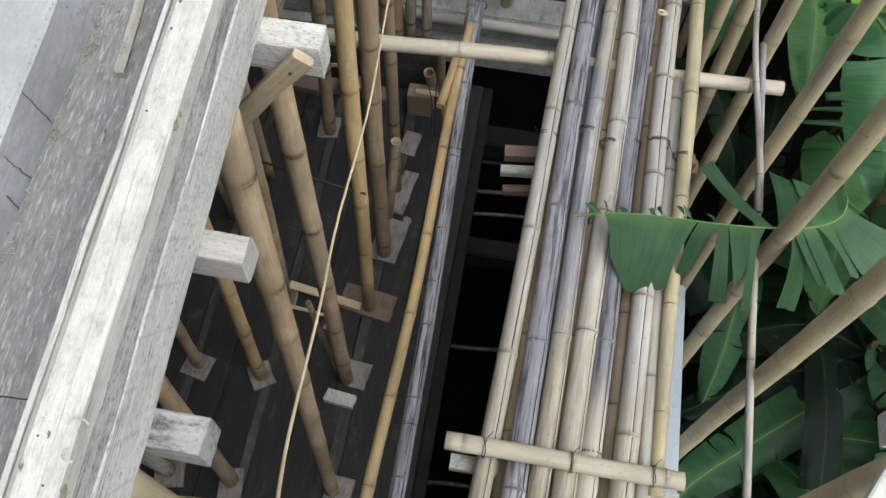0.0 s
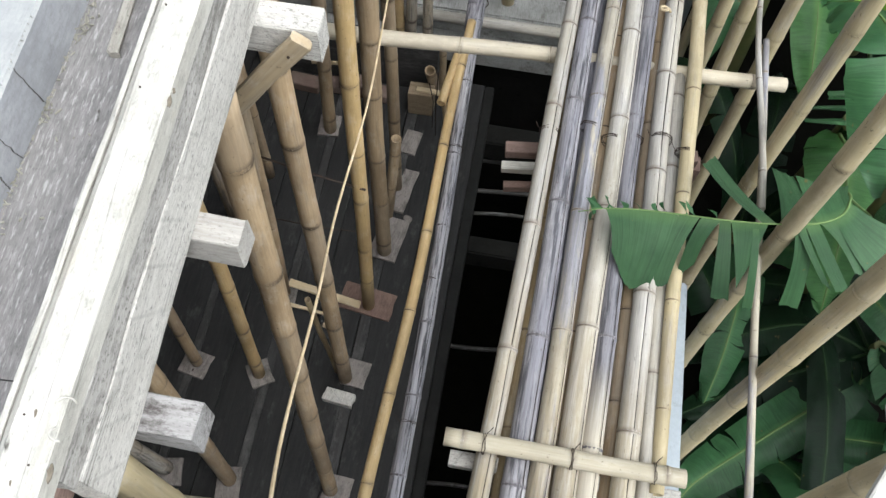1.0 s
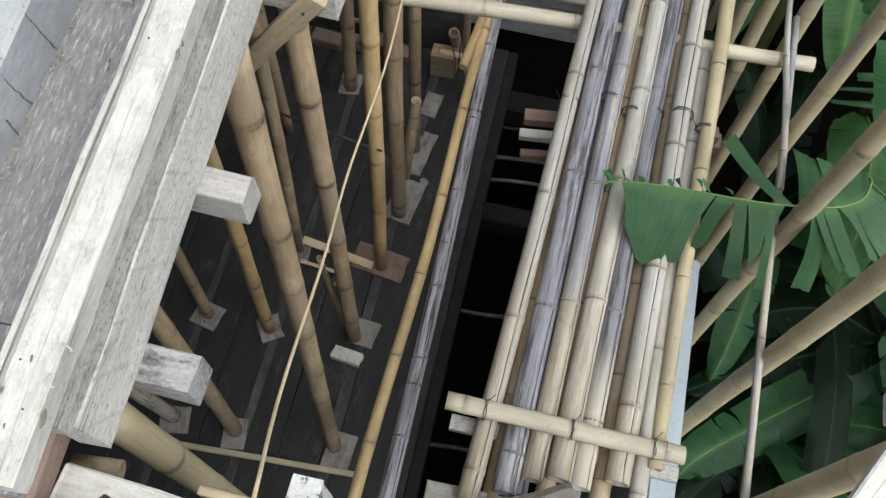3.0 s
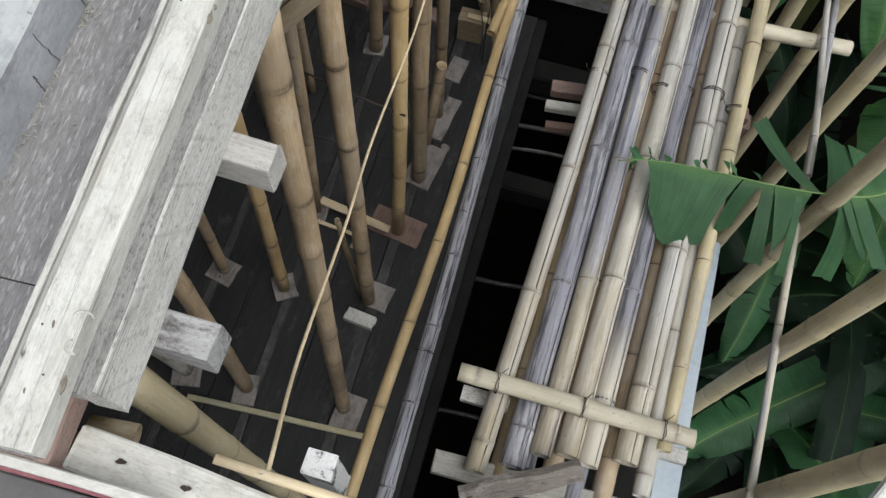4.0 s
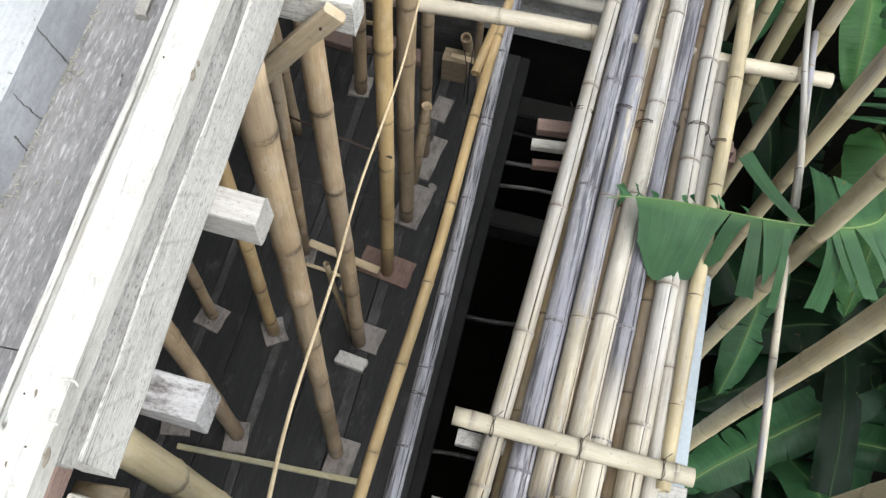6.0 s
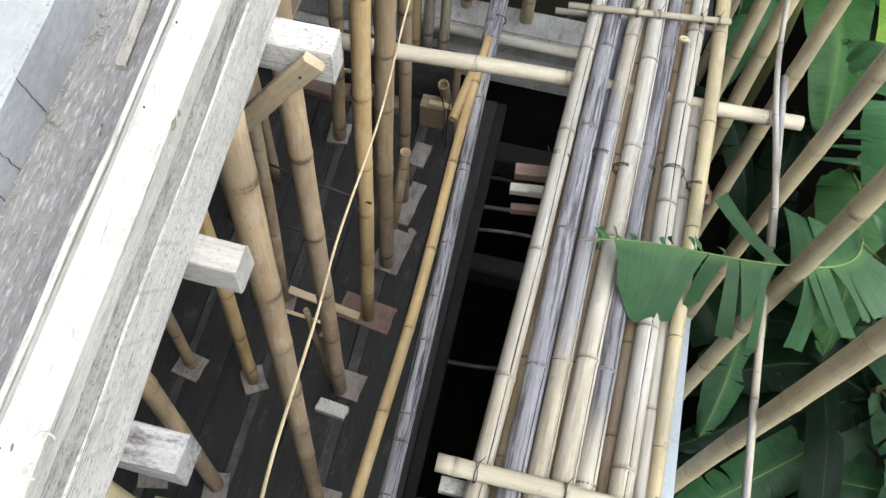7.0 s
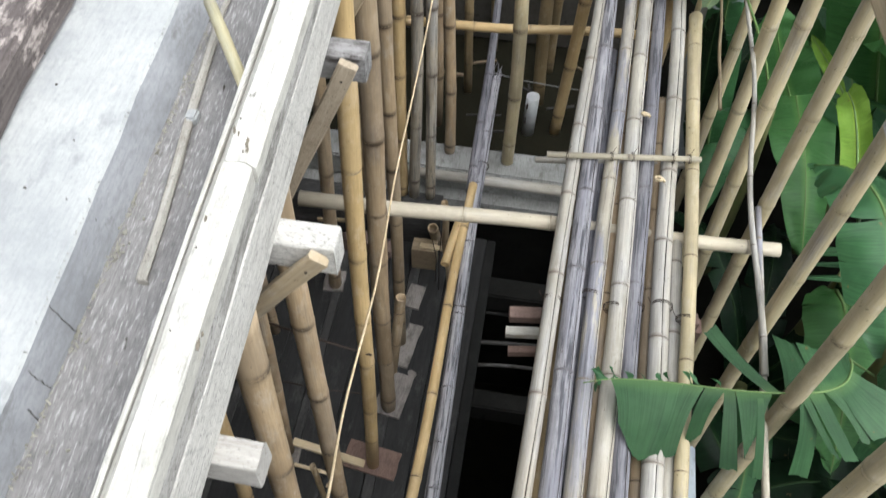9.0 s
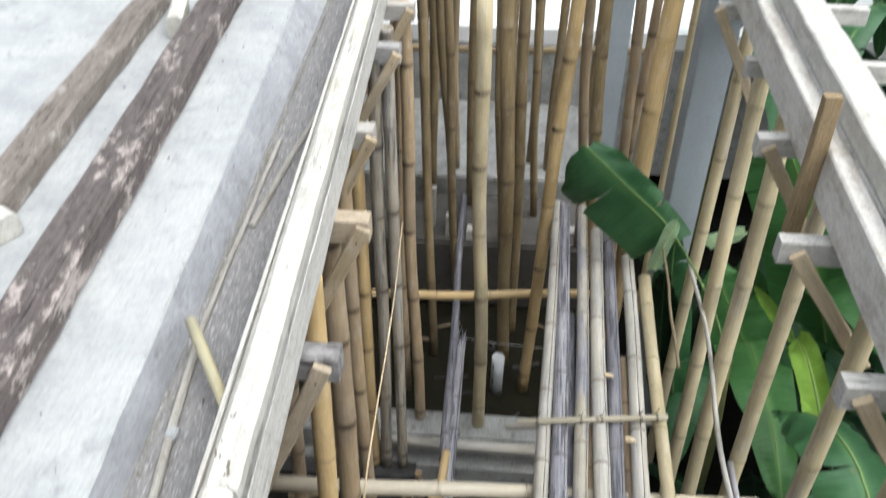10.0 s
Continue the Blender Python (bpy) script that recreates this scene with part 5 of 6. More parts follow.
pipe = tagged(link("pipe_stub", tube_bm([(-0.005, PIPE_Y, 0.3), (-0.003, PIPE_Y, 0.5), (-0.001, PIPE_Y, 0.63)], 0.043, 20), PVC), "upright white plastic drain pipe stub", "pipe")
for k, (x0, x1, y0, y1, z1) in enumerate(((0.86, 1.03, 3.98, 4.15, 4.4), (0.62, 0.78, 5.76, 5.94, 4.4))):
    tagged(link("column", block_bm(x0, y0, -0.27 if k == 0 else 1.0, x1, y1, z1, 0.006), PAINT_COLUMN), "pale blue-grey concrete column", "column", kind="structure")
for k, (x, y, w, h) in enumerate(((-0.55, 5.2, 0.05, 0.34), (0.3, 5.15, 0.06, 0.3), (-0.42, 5.1, 0.05, 0.18), (-0.25, 5.08, 0.08, 0.08), (0.45, 5.1, 0.1, 0.1))):
    timber("ledge_block", (x, y, 0.9), (x + 0.01, y, 0.9 + h), w, w, WOOD_WHITE if k < 2 else WOOD_GREY, seed=170 + k, label="short pale timber standing on the far ledge", category="timber", group="ledge offcuts")

for z in (0.42, 0.55):
    part("slot", block_bm(-0.035, PIPE_Y - 0.0455, z, -0.027, PIPE_Y - 0.028, z + 0.04), WIRE, pipe, "dark slot cut in the pipe")
tagged(link("wire", tube_bm([(-0.33, 4.36, 0.585), (-0.1, 4.33, 0.57), (0.2, 4.3, 0.575), (0.6, 4.28, 0.59), (0.72, 4.28, 0.6)], 0.004, 6), CONCRETE_MID), "thin pale wire strung across the yard", "wire")

rnd = random.Random(77)
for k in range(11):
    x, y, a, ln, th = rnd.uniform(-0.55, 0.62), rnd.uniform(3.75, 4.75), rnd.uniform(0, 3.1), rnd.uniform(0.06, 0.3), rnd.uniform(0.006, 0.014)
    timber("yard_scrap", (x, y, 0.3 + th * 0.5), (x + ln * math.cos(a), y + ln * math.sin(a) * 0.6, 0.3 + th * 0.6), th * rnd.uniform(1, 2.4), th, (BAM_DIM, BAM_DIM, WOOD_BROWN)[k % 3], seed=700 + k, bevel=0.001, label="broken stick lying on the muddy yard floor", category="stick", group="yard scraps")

# loose bricks, scraps and wires among the far props
rnd = random.Random(31)
for x, y, z, turn in ((-0.86, 3.2, 0.032, -6), (-1.08, 3.21, 0.032, 3), (-0.97, 3.2, 0.097, -3), (-1.3, 3.19, 0.032, -5)):
    ob = link("brick", block_bm(-0.1, -0.048, -0.032, 0.1, 0.048, 0.032, 0.005), BRICK)
    place(ob, pose(x, y, z, 0, 0, turn))
    tagged(ob, "worn reddish brick stacked loosely by the kerb", "brick", "loose bricks")
for k, (x, y, w, d, turn) in enumerate(((-0.78, 1.62, 0.09, 0.06, 20), (-0.48, 2.35, 0.06, 0.05, -12))):
    bm = bmesh.new()
    ring = [bm.verts.new((0.5 * w * math.cos(a) * rnd.uniform(0.7, 1.1), 0.5 * d * math.sin(a) * rnd.uniform(0.7, 1.1), rnd.uniform(0.0, 0.006))) for a in (2 * math.pi * i / 9 for i in range(9))]
    face = bm.faces.new(ring)
    ext = bmesh.ops.extrude_face_region(bm, geom=[face])
    for v in ext["geom"]:
        if isinstance(v, bmesh.types.BMVert):
            v.co.z += 0.003
    bmesh.ops.recalc_face_normals(bm, faces=bm.faces[:])
    ob = link("scrap", bm, PAD if k % 2 else WOOD_BROWN)
    place(ob, pose(x, y, 0.004, 0, 0, turn))
    tagged(ob, "torn scrap of board lying on the dark deck", "scrap", "scraps on the deck")
for pts in (((-0.42, 2.95, 0.02), (-0.415, 2.9, 0.4), (-0.4, 2.86, 0.75)), ((-0.45, 3.0, 0.02), (-0.44, 2.96, 0.35), (-0.455, 2.9, 0.6)), ((-0.98, 1.76, 0.9), (-0.8, 1.77, 0.86), (-0.6, 1.76, 0.9))):
    tagged(link("tie_wire", tube_bm(pts, 0.003, 5), WIRE), "loose rusty wire among the props", "wire", "loose wires")


# ---- banana plants ----
def banana_leaf(parent, points, width, material, seed=0, droop=(0.5, 0.5), halves=(1.0, 1.0), torn=0.5, n=44, across=6, rib=0.011, up=(0, 0, 1), sweep=0.25, blunt=0.0, cuts=None):
    """A banana leaf along the points from stalk to tip: a rib, and two blades that hang from it and are torn between the veins."""
    rnd = random.Random(seed)
    mid = curve(points, n)
    leaf = new("leaf")
    leaf.parent = parent
    place(leaf, Matrix.Identity(4))
    ribs = mid[::3] if mid[-1] in mid[::3] else mid[::3] + [mid[-1]]
    part("rib", tube_bm(ribs, rib, 7, 0.25), RIB_SHADED if material is LEAF_SHADED or width > 0.35 else RIB, leaf, "pale green leaf rib")
    for side in (0, 1):
        bm = bmesh.new()
        uvs = bm.loops.layers.uv.new("uv")
        sign = -1 if side else 1
        k, todo = 0, list(cuts[side]) if cuts else None
        while k < n - 1:
            span = max(2, int(rnd.expovariate(1.0) * (9 - 7 * torn)) + 2)
            last = min(n - 1, k + span)
            lean_, twist, short = rnd.gauss(0, 0.22 * torn), rnd.gauss(0, 0.15 * torn), 1 - abs(rnd.gauss(0, 0.15 * torn))
            if todo is not None:
                if not todo:
                    break
                s0, s1, size, hang = todo.pop(0)
                k, last, short, lean_ = round(s0 * (n - 1)), round(s1 * (n - 1)), size, hang
            rows, kc = [], (k + last) / 2
            for i in range(k, last + 1):
                s = i / (n - 1)
                t = (mid[min(i + 1, n - 1)] - mid[max(i - 1, 0)]).normalized()
                lat = t.cross(Vector(up)).normalized() * sign
                nor = lat.cross(t).normalized() * (sign)
                nor = nor if nor.dot(Vector(up)) > 0 else -nor
                prof = max(0.0, math.sin(math.pi * min(1.0, 0.05 + 0.95 * s ** 0.8))) ** 0.55 if not blunt else min(1.0, s / 0.12) ** 0.6 * min(1.0, (1.02 - s) / blunt) ** 0.5
                w = width * prof * halves[side] * short
                row, pos = [], mid[i].copy()
                for u in range(across + 1):
                    f = u / across
                    a = droop[side] * (0.35 + 0.9 * f) + lean_ * f
                    close = 1 - 0.28 * torn * f * f
                    row.append((pos + t * ((i - kc) * (close - 1) * (mid[-1] - mid[0]).length / n + twist * f * w * 0.3 + 0.012 * math.sin(9 * s * 6 + 5 * f + seed) * f), s, f))
                    pos = pos + (lat * math.cos(a) - nor * math.sin(a) + t * sweep * f) * (w / across)
                row = [(q + nor * width * f_ * (0.05 * math.sin(41 * s_ + 4 * f_ + seed + side) + 0.1 * math.sin(13 * s_ - 2 * f_ + 2 * seed + 3 * side)), s_, f_) for q, s_, f_ in row]
                rows.append([(bm.verts.new(q), s_, f_) for q, s_, f_ in row])
            for a, b in zip(rows, rows[1:]):
                for u in range(across):
                    quad = (a[u], a[u + 1], b[u + 1], b[u])
                    face = bm.faces.new([q[0] for q in quad])
                    face.smooth = True
                    for loop, q in zip(face.loops, quad):
                        loop[uvs].uv = (q[1] * 3, q[2] * 0.3 + 2 * side)
            k = last
        bmesh.ops.remove_doubles(bm, verts=bm.verts[:], dist=0.0004)
        part("blade", bm, material, leaf)
    return leaf


def shredded_leaf(parent, points, pieces, material, seed=0, n=120, across=9, rib=0.01, taper=0.3, fray=0.009):
    """A leaf torn to separate pieces. A piece: side (+1 or -1), where it starts and ends along the rib (0 to 1), its length at
    start and end, its bulge, slant towards the tip, narrowing, and droop at the rib and at its end."""
    rnd = random.Random(seed)
    mid = curve(points, n)
    run = [0.0]
    for p, q in zip(mid, mid[1:]):
        run.append(run[-1] + (q - p).length)
    leaf = new("leaf")
    leaf.parent = parent
    place(leaf, Matrix.Identity(4))
    part("rib", tube_bm(mid[::4] + [mid[-1]], rib, 8, taper), RIB, leaf, "pale green leaf rib")
    bm = bmesh.new()
    uvs = bm.loops.layers.uv.new("uv")

    def at(s):
        d = s * run[-1]
        i = max(1, next((k for k, r in enumerate(run) if r >= d), n - 1))
        f = (d - run[i - 1]) / (run[i] - run[i - 1])
        return mid[i - 1].lerp(mid[i], f), (mid[min(i + 1, n - 1)] - mid[max(i - 2, 0)]).normalized()

    for side, s0, s1, l0, l1, bulge, slant, close, d0, d1 in pieces:
        cols = max(3, int((s1 - s0) * run[-1] / 0.009))
        rows, centre = [], at((s0 + s1) / 2)[0]
        ph = rnd.uniform(0, 6)
        for c in range(cols + 1):
            g = c / cols
            pos, t = at(s0 + (s1 - s0) * g)
            lat = t.cross(Vector((0, 0, 1))).normalized() * side
            ln = l0 + (l1 - l0) * g + bulge * math.sin(math.pi * g) + rnd.uniform(-fray, fray)
            inward = (pos - centre).dot(t)
            pos = pos - Vector((0, 0, 0.002))
            row = []
            for u in range(across + 1):
                f = u / across
                ripple = 0.004 * math.sin(14 * g * (s1 - s0) * 9 + ph + 2 * f) * f
                row.append((bm.verts.new(pos - t * inward * close * f * f + t * slant * ln * f + Vector((0, 0, ripple))), s0 + (s1 - s0) * g, f))
                a = d0 + (d1 - d0) * f + 0.12 * math.sin(ph + 3 * g) * f
                pos = pos + (lat * math.cos(a) - Vector((0, 0, math.sin(a)))) * (ln / across)
            rows.append(row)
        for a, b in zip(rows, rows[1:]):
            for u in range(across):
                quad = (a[u], a[u + 1], b[u + 1], b[u])
                face = bm.faces.new([q[0] for q in quad])
                face.smooth = True
                for loop, q in zip(face.loops, quad):
                    loop[uvs].uv = (q[1] * 3, q[2] * 0.3)
    part("blade", bm, material, leaf)
    return leaf


def torn_blade(leaf, points, pieces, material, seed=0, across=8, fray=0.004):
    """Pieces of a torn leaf's blade. A piece: where it starts and ends along the rib, in metres (0.292 at its tip), the way from the rib to its
    corner at either end, and how far its outer edge bulges."""
    rnd = random.Random(seed)
    mid = curve(points, 160)
    run = [0.0]
    for p, q in zip(mid, mid[1:]):
        run.append(run[-1] + (q - p).length)

    def at(s):
        d = min(run[-1], max(0.0, run[-1] - (s - 0.292)))
        i = max(1, next((k for k, r in enumerate(run) if r >= d), len(run) - 1))
        return mid[i - 1].lerp(mid[i], (d - run[i - 1]) / max(1e-6, run[i] - run[i - 1]))

    for s0, s1, w0, w1, bulge in pieces:
        bm = bmesh.new()
        uvs = bm.loops.layers.uv.new("uv")
        cols = max(3, int((s1 - s0) / 0.008))
        w0, w1, ph, rows = Vector(w0), Vector(w1), rnd.uniform(0, 6), []
        for c in range(cols + 1):
            g = c / cols
            base, way = at(s0 + (s1 - s0) * g), w0.lerp(w1, g)
            way = way * (1 + (bulge * math.sin(math.pi * g) + rnd.uniform(-fray, fray)) / max(0.03, way.length))
            side = Vector((way.y, -way.x, 0)).normalized()
            row = []
            for u in range(across + 1):
                f = u / across
                p = base + Vector((way.x * f, way.y * f, way.z * f ** 1.5 - 0.002))
                p += side * 0.012 * math.sin(math.pi * f) * math.sin(ph) + Vector((0, 0, (0.006 * math.sin(26 * (s0 + (s1 - s0) * g) + ph) + 0.0012 * math.sin(95 * (s0 + (s1 - s0) * g) + 2 * ph)) * f))
                row.append((bm.verts.new(p), s0 + (s1 - s0) * g, f))
            rows.append(row)
        for a, b in zip(rows, rows[1:]):
            for u in range(across):
                quad = (a[u], a[u + 1], b[u + 1], b[u])
                face = bm.faces.new([q[0] for q in quad])
                face.smooth = True
                for loop, q in zip(face.loops, quad):
                    loop[uvs].uv = (q[1] * 3, q[2] * 0.3)
        part("blade", bm, material, leaf)


def torn_leaf(parent, points, pieces, material, seed=0, rib=0.0052):
    leaf = new("leaf")
    leaf.parent = parent
    place(leaf, Matrix.Identity(4))
    part("rib", tube_bm(curve(points, 40), rib, 8, 0.35), RIB, leaf, "pale green leaf rib")
    torn_blade(leaf, points, pieces, material, seed)
    return leaf


def plant(base, height, leaves, seed, label="tall banana plant with broad leaves, some in a shaded green", spread=(-0.6, 3.6), material=None, length=1.4, lift=0.55):
    rnd = random.Random(seed)
    p = thing("banana_plant", label, "banana plant", "banana plants", at=base)
    b = Vector(base)
    top = b + Vector((rnd.uniform(-0.1, 0.1), rnd.uniform(-0.1, 0.1), height))
    part("stem", tube_bm(curve([b, b + Vector((0.01, 0, height * 0.5)), top], 9), 0.075, 14, 0.45), RIND, p, "brown-green sheathed stem")
    for k in range(leaves):
        a = spread[0] + (spread[1] - spread[0]) * (k + rnd.uniform(0.1, 0.9)) / leaves
        d = Vector((math.sin(a), math.cos(a), 0))
        ln = length * rnd.uniform(0.75, 1.15)
        el = rnd.uniform(0.15, lift) * ln
        pts = [top - Vector((0, 0, 0.15)), top + d * ln * 0.22 + Vector((0, 0, el * 0.6)), top + d * ln * 0.55 + Vector((0, 0, el)), top + d * ln * 0.85 + Vector((0, 0, el * 0.75)), top + d * ln * 1.05 + Vector((0, 0, el * 0.2))]
        # plants nearer the camera get the shade-coloured leaf more often
        banana_leaf(p, pts, rnd.uniform(0.09, 0.16), material or (LEAF_SHADED if rnd.random() < (0.75 if base[1] < 2.8 else 0.3) else LEAF), seed * 31 + k, (rnd.uniform(0.2, 0.6), rnd.uniform(0.2, 0.6)), torn=rnd.uniform(0.1, 0.6), n=32, across=4, rib=0.008)
    return p


main = thing("banana_plant", "banana plant with a torn green leaf hanging over the walkway", "banana plant", "banana plants", at=(1.75, 2.2, -0.26))
part("stem", tube_bm(curve([(1.75, 2.2, -0.26), (1.72, 2.15, 0.6), (1.62, 2.05, 1.5)], 9), 0.08, 14, 0.5), RIND, main, "brown-green sheathed stem")
RIB_WAY = [(1.62, 2.05, 1.25), (1.42, 1.95, 1.5), (1.27, 1.79, 1.78), (1.228, 1.7, 1.89), (1.204, 1.633, 1.9), (1.164, 1.594, 1.9), (1.105, 1.566, 1.9), (1.028, 1.548, 1.9), (0.913, 1.531, 1.9), (0.798, 1.522, 1.9), (0.643, 1.517, 1.9), (0.508, 1.511, 1.9), (0.383, 1.493, 1.9), (0.297, 1.464, 1.9)]
fresh = torn_leaf(main, RIB_WAY, (
    # the blade that hangs over the walkway, torn into one broad piece and narrower ones
    (0.39, 0.635, (0.038, -0.132, -0.057), (-0.058, -0.228, -0.106), 0.064), (0.637, 0.71, (-0.05, -0.226, -0.12), (-0.075, -0.222, -0.112), 0.0),
    (0.714, 0.785, (-0.045, -0.175, -0.15), (-0.06, -0.128, -0.11), 0.0), (0.776, 0.814, (0.017, -0.227, -0.136), (0.04, -0.227, -0.136), 0.0),
    (0.815, 0.942, (0.05, -0.2, -0.1), (-0.04, -0.13, -0.061), 0.0), (0.888, 0.908, (0.021, -0.243, -0.17), (0.034, -0.24, -0.168), 0.0)), LEAF_FRESH, 5)
torn_blade(fresh, RIB_WAY, (
    # past the post: strips that curl outwards
    (1.027, 1.08, (0.019, -0.213, -0.192), (0.034, -0.224, -0.202), 0.0), (1.032, 1.06, (0.117, -0.162, -0.073), (0.127, -0.185, -0.083), 0.0),
    (1.064, 1.116, (0.133, -0.191, -0.076), (0.13, -0.198, -0.079), 0.0), (1.12, 1.173, (0.129, -0.148, -0.052), (0.117, -0.162, -0.057), 0.0),
    (1.176, 1.27, (0.117, -0.159, -0.048), (0.184, -0.071, -0.021), 0.02),
    # the other side
    (0.925, 0.972, (-0.217, 0.193, 0.019), (-0.221, 0.228, 0.02), 0.0), (0.985, 1.11, (-0.014, 0.257, -0.051), (-0.061, 0.209, -0.042), 0.0), (1.11, 1.28, (-0.057, 0.21, -0.042), (0.007, 0.074, -0.015), 0.0)), LEAF_FRESH, 6)
shreds = random.Random(14)
torn_blade(fresh, RIB_WAY, [(s0, s0 + 0.013, (shreds.uniform(-0.05, 0.01), sd * shreds.uniform(0.02, 0.06), shreds.uniform(-0.02, 0.03)), (shreds.uniform(-0.05, 0.0), sd * shreds.uniform(0.015, 0.05), shreds.uniform(-0.02, 0.03)), 0.0) for s0, sd in ((0.34, 1), (0.345, -1), (0.355, 1), (0.36, -1), (0.37, 1), (0.385, 1), (0.41, 1), (0.45, 1), (0.5, 1), (0.56, 1), (0.6, 1), (0.66, 1), (0.7, 1), (0.76, 1))], LEAF, 7)
banana_leaf(main, [(1.62, 2.05, 1.4), (1.75, 1.75, 1.75), (1.9, 1.3, 1.7), (2.0, 0.9, 1.4)], 0.24, LEAF, 6, (0.5, 0.5), torn=0.4)
banana_leaf(main, [(1.62, 2.05, 1.4), (1.55, 2.5, 1.7), (1.5, 2.9, 1.6), (1.45, 3.2, 1.3)], 0.22, LEAF, 7, (0.5, 0.6), torn=0.5)

torn = thing("banana_plant", "banana plant with an old leaf torn to ribbons", "banana plant", "banana plants", at=(2.25, 3.2, -0.26))
part("stem", tube_bm(curve([(2.25, 3.2, -0.26), (2.2, 3.15, 0.4), (2.1, 3.1, 0.9)], 6), 0.06, 12, 0.6), RIND, torn, "brown-green sheathed stem")
shredded_leaf(torn, [(2.1, 3.1, 0.85), (2.02, 2.95, 1.0), (1.95, 2.7, 1.05), (1.9, 2.45, 1.05), (1.88, 2.2, 0.95)], tuple((sd, s0, s0 + w, ln, ln * 0.97, 0.0, sl, 0.3, 0.0, dr) for sd, s0, w, ln, sl, dr in (
    (1, 0.15, 0.05, 0.3, 0.2, 0.9), (1, 0.25, 0.06, 0.42, 0.3, 0.4), (1, 0.34, 0.05, 0.5, 0.35, 0.2), (1, 0.42, 0.06, 0.52, 0.35, 0.15), (1, 0.52, 0.05, 0.42, 0.4, 0.5), (1, 0.6, 0.06, 0.45, 0.4, 0.6), (1, 0.7, 0.08, 0.4, 0.4, 0.8), (1, 0.82, 0.08, 0.3, 0.5, 0.8),
    (-1, 0.2, 0.1, 0.3, 0.2, 0.9), (-1, 0.35, 0.12, 0.34, 0.2, 0.7), (-1, 0.5, 0.14, 0.34, 0.2, 0.8), (-1, 0.7, 0.15, 0.3, 0.3, 0.8))), LEAF, 9, across=7)

low = thing("banana_plant", "low young banana plant with glossy leaves, most coloured as shaded", "banana plant", "banana plants", at=(2.1, 1.9, -0.26))
part("stem", tube_bm(curve([(2.1, 1.9, -0.26), (2.05, 1.85, 0.2), (2.0, 1.8, 0.5)], 6), 0.05, 12, 0.6), RIND, low, "green stem")
LOW = (  # rib, width, finish; the darker finish holds the undergrowth's shade in its colour
    (((2.0, 1.8, 0.3), (1.86, 1.6, 0.32), (1.53, 1.33, 0.22), (1.24, 1.09, 0.12), (1.15, 0.97, 0.05)), 0.125, LEAF), (((2.0, 1.8, 0.4), (1.75, 1.7, 0.35), (1.45, 1.6, 0.15), (1.15, 1.45, -0.05)), 0.13, LEAF_SHADED),
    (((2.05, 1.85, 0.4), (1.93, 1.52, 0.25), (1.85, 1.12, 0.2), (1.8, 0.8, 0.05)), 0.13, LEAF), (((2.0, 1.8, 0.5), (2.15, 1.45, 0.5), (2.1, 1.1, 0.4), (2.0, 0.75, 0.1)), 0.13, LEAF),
    (((2.0, 1.8, 0.4), (1.7, 1.9, 0.4), (1.4, 1.85, 0.25), (1.15, 1.75, 0.0)), 0.12, LEAF_SHADED), (((2.0, 1.8, 0.4), (1.85, 2.05, 0.4), (1.5, 2.2, 0.2), (1.2, 2.2, -0.05)), 0.11, LEAF_SHADED),
    (((2.0, 1.8, 0.3), (1.7, 1.45, 0.15), (1.4, 1.1, 0.0), (1.15, 0.75, -0.15)), 0.12, LEAF_SHADED), (((2.0, 1.8, 0.3), (1.6, 1.7, 0.1), (1.3, 1.35, -0.05), (1.1, 1.15, -0.18)), 0.12, LEAF_SHADED),
    (((2.0, 1.8, 0.5), (2.3, 1.6, 0.6), (2.45, 1.2, 0.5), (2.4, 0.8, 0.2)), 0.13, LEAF_SHADED),
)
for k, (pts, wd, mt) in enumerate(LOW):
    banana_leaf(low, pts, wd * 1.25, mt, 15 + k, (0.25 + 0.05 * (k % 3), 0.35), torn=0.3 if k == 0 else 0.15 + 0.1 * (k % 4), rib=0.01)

tall = thing("banana_plant", "banana plant with a rolled lime-green young leaf", "banana plant", "banana plants", at=(1.78, 2.95, -0.26))
part("stem", tube_bm(curve([(1.78, 2.95, -0.26), (1.74, 2.85, 0.5), (1.66, 2.72, 1.05)], 7), 0.07, 14, 0.6), RIND, tall, "brown-green sheathed stem")
part("stalk", tube_bm(curve([(1.64, 2.7, 0.95), (1.65, 2.78, 1.18), (1.63, 2.93, 1.33)], 7), 0.011, 8), RIB_SHADED, tall, "green leaf stalk")
banana_leaf(tall, [(1.63, 2.9, 1.31), (1.6, 3.06, 1.42), (1.6, 3.25, 1.47), (1.6, 3.45, 1.49), (1.6, 3.6, 1.45)], 0.08, LEAF_LIME, 21, (-0.45, -0.45), torn=0.0, up=(-0.5, -0.7, 0.6), blunt=0.15, rib=0.009)
banana_leaf(tall, [(1.6, 3.6, 1.42), (1.6, 3.92, 1.32), (1.6, 4.15, 1.24), (1.6, 4.4, 1.15)], 0.045, LEAF_LIME, 27, (-0.6, -0.6), torn=0.0, up=(-0.5, -0.7, 0.6), rib=0.006)
banana_leaf(tall, [(1.64, 2.7, 0.95), (1.85, 2.65, 1.25), (2.1, 2.75, 1.4), (2.35, 2.95, 1.2)], 0.24, LEAF_SHADED, 23, (0.3, 0.3), torn=0.1)
banana_leaf(tall, [(1.64, 2.7, 0.95), (1.6, 2.45, 1.1), (1.6, 2.1, 1.0), (1.6, 1.8, 0.75)], 0.2, LEAF_LIT, 24, (0.3, 0.35), torn=0.2)
broad = thing("banana_plant", "banana plant with one broad smooth leaf", "banana plant", "banana plants", at=(1.85, 5.4, -0.26))
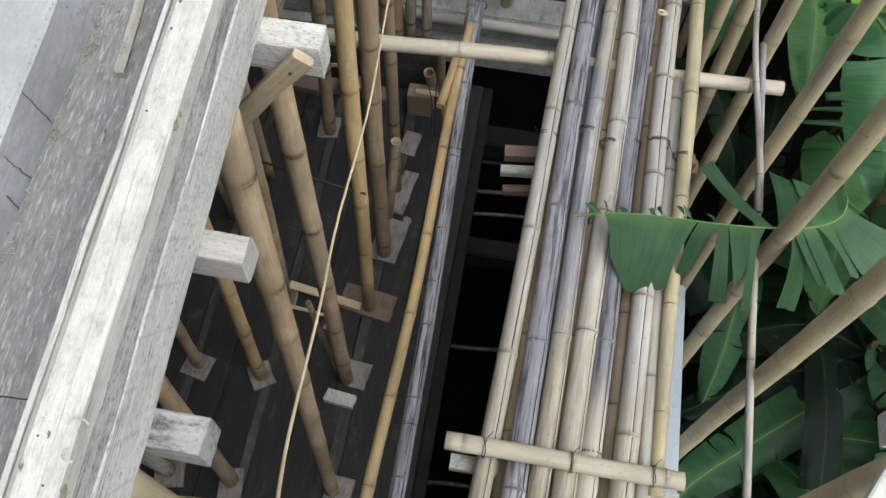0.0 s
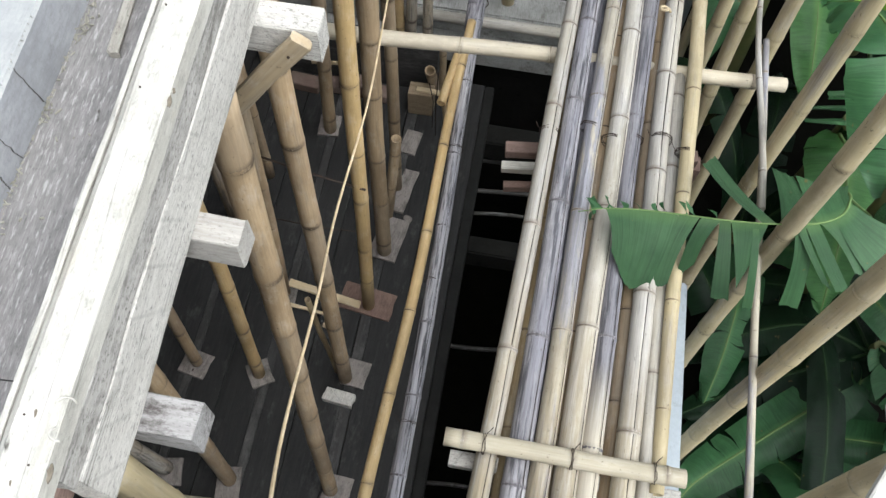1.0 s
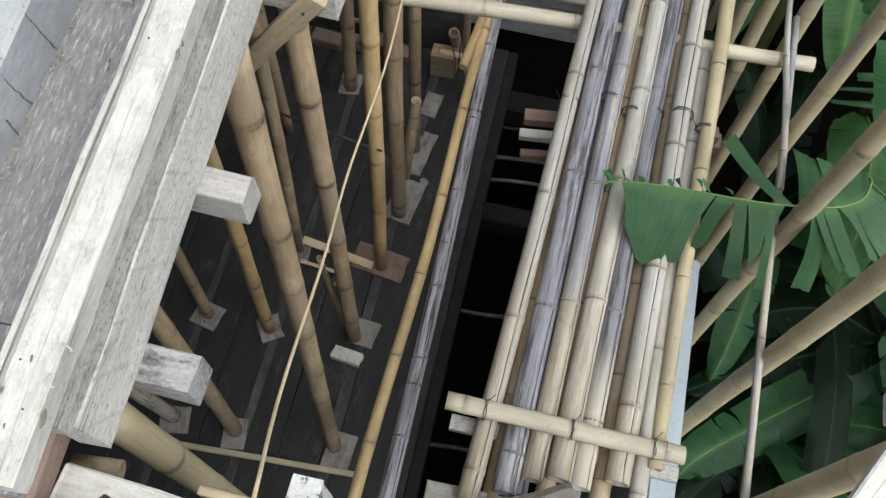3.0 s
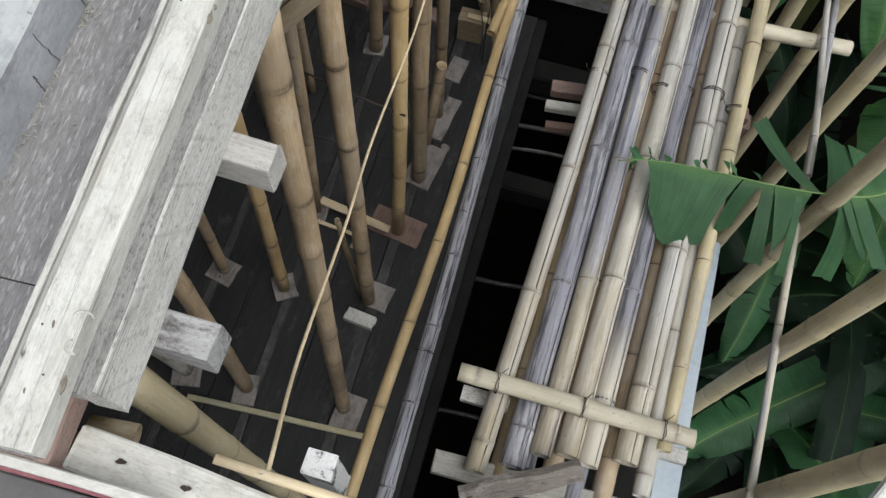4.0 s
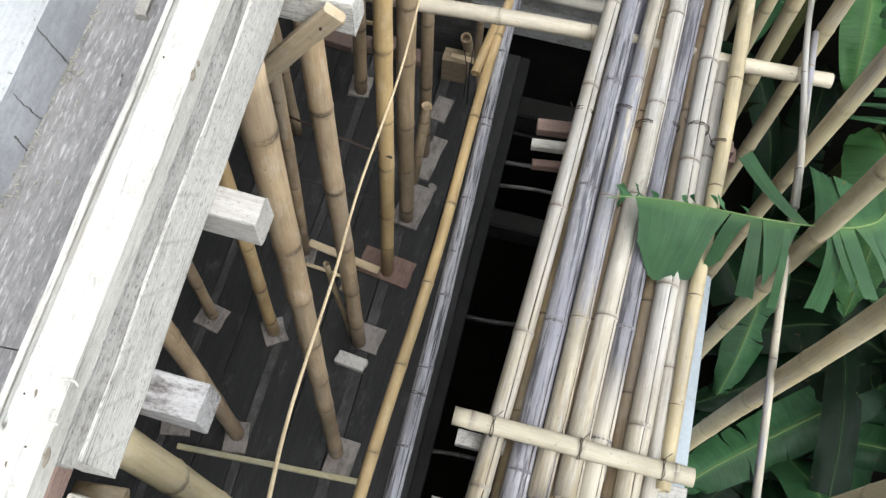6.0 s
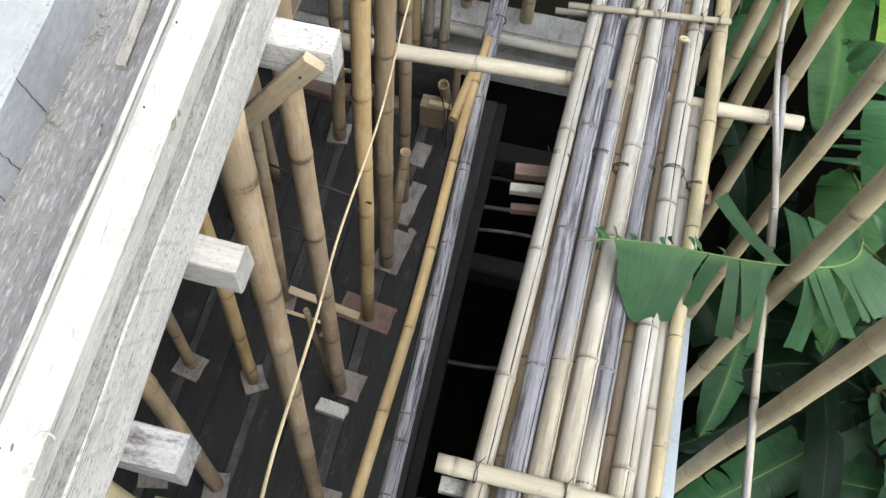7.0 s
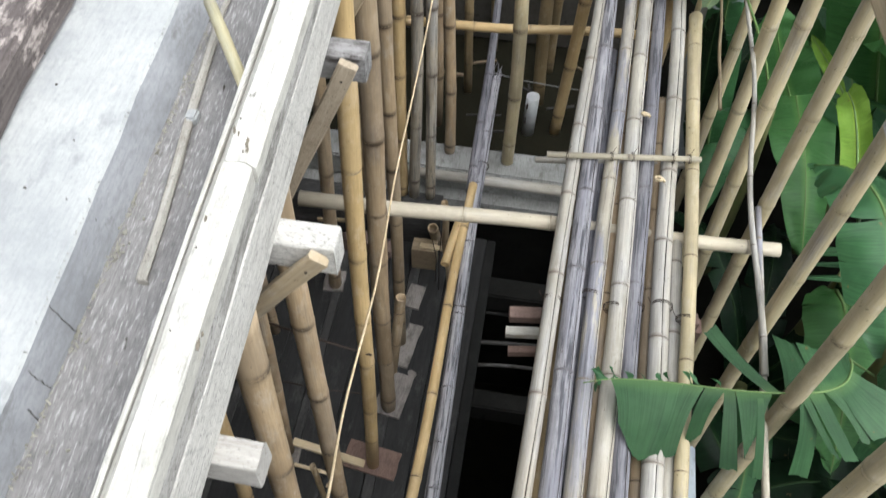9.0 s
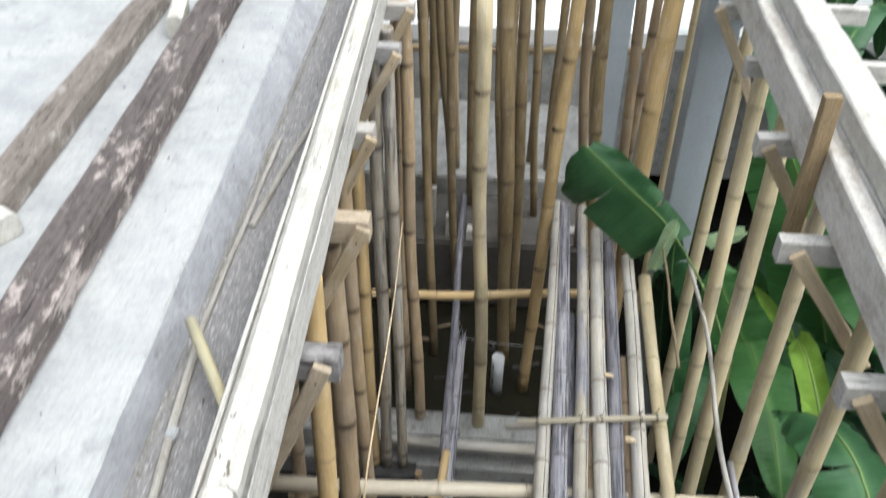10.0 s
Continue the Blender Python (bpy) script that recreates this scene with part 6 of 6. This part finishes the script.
part("stem", tube_bm(curve([(1.85, 5.4, -0.26), (1.82, 5.35, 0.2), (1.75, 5.2, 0.6)], 7), 0.07, 14, 0.6), RIND, broad, "brown-green sheathed stem")
banana_leaf(broad, [(1.75, 5.2, 0.6), (1.62, 4.7, 0.82), (1.6, 4.2, 0.84), (1.6, 3.6, 0.86), (1.6, 3.08, 0.68)], 0.23, LEAF_LIT, 22, (0.1, 0.15), torn=0.0, up=(0.0, -0.35, 0.9), rib=0.009)
banana_leaf(broad, [(1.75, 5.2, 0.6), (1.95, 4.7, 1.2), (2.1, 4.2, 1.4), (2.2, 3.6, 1.3)], 0.26, LEAF_LIT, 28, (0.1, 0.15), torn=0.05, up=(-0.3, -0.5, 0.8), rib=0.009)
banana_leaf(broad, [(1.75, 5.2, 0.6), (1.5, 4.9, 0.7), (1.3, 4.6, 0.6), (1.2, 4.3, 0.3)], 0.2, LEAF_SHADED, 29, (0.3, 0.35), torn=0.2)

end_leaf = thing("banana_plant", "banana plant with dark leaves over the walkway's far end", "banana plant", "banana plants", at=(1.3, 3.6, -0.26))
part("stem", tube_bm(curve([(1.3, 3.6, -0.26), (1.3, 3.6, 0.6), (1.25, 3.58, 1.3)], 7), 0.06, 12, 0.6), RIND, end_leaf, "brown-green sheathed stem")
banana_leaf(end_leaf, [(1.25, 3.58, 1.3), (1.12, 3.62, 1.62), (0.85, 3.7, 2.04), (0.56, 3.7, 2.33), (0.34, 3.7, 2.54)], 0.18, LEAF, 25, (0.15, 0.3), (0.65, 1.37), torn=0.25, up=(-0.15, -0.8, 0.55), blunt=0.15, sweep=-0.22, rib=0.009, cuts=(((0.46, 0.6, 0.7, 0.15), (0.6, 0.98, 0.85, 0.0)), ((0.48, 0.76, 1.05, 0.1), (0.77, 1.0, 1.3, 0.9))))
banana_leaf(end_leaf, [(0.846, 3.66, 2.148), (0.808, 3.62, 2.047), (0.763, 3.6, 1.87)], 0.04, LEAF_PALE, 26, (0.1, 0.1), torn=0.0, up=(0.2, -0.8, 0.5), blunt=0.06, rib=0.003, n=14)
banana_leaf(end_leaf, [(1.085, 3.95, 1.799), (1.19, 3.95, 1.84), (1.293, 3.95, 1.903)], 0.045, LEAF_PALE, 30, (0.3, 0.1), torn=0.1, up=(0, -0.8, 0.5), blunt=0.2, rib=0.003, n=14)
banana_leaf(end_leaf, [(1.107, 3.88, 0.632), (1.009, 3.88, 1.199), (0.936, 3.88, 1.607), (0.912, 3.88, 1.903)], 0.12, LEAF, 33, (0.3, 0.3), torn=0.3, up=(-0.2, -0.8, 0.5), rib=0.008)
banana_leaf(end_leaf, [(1.024, 3.84, 0.556), (0.956, 3.84, 1.047), (0.91, 3.84, 1.436), (0.888, 3.84, 1.672)], 0.1, LEAF_SHADED, 34, (0.3, 0.3), torn=0.3, up=(-0.4, -0.7, 0.5), rib=0.008)
banana_leaf(broad, [(2.274, 4.3, 0.365), (1.986, 4.3, 1.134), (1.781, 4.3, 1.696), (1.589, 4.3, 2.108), (1.467, 4.3, 2.292)], 0.3, LEAF_LIT, 31, (0.15, 0.2), torn=0.05, up=(-0.3, -0.8, 0.4), blunt=0.3, rib=0.01)
banana_leaf(broad, [(1.819, 4.2, 0.4), (1.592, 4.2, 0.789), (1.402, 4.2, 1.144), (1.26, 4.2, 1.472)], 0.2, LEAF_LIT, 32, (0.2, 0.25), torn=0.05, up=(-0.2, -0.8, 0.5), rib=0.009)

for k, (bx, by, hh, nl) in enumerate(((2.5, 0.5, 2.0, 7), (2.7, 2.4, 2.2, 7), (2.3, 4.4, 1.6, 7), (3.3, 3.4, 3.1, 8), (1.9, -0.3, 0.9, 5), (3.4, 1.2, 3.3, 8), (2.8, 5.6, 2.0, 7), (1.9, 5.4, 1.8, 6), (4.2, 5.0, 3.6, 8), (3.0, 7.2, 2.2, 6), (1.7, 6.6, 2.2, 6), (4.4, 2.6, 3.8, 8), (2.6, 3.4, 1.6, 7), (2.1, 2.7, 0.8, 6), (1.75, 0.7, 0.4, 6), (3.0, 0.2, 2.7, 8), (3.8, 4.2, 3.3, 8), (2.3, 6.6, 2.3, 7), (1.6, 1.5, 0.15, 6), (1.45, 2.6, 0.2, 6), (1.5, 4.6, 0.5, 6), (1.95, 3.9, 0.8, 7), (2.6, 4.7, 1.2, 7))):
    plant((bx, by, -0.26), hh, nl, 400 + k)
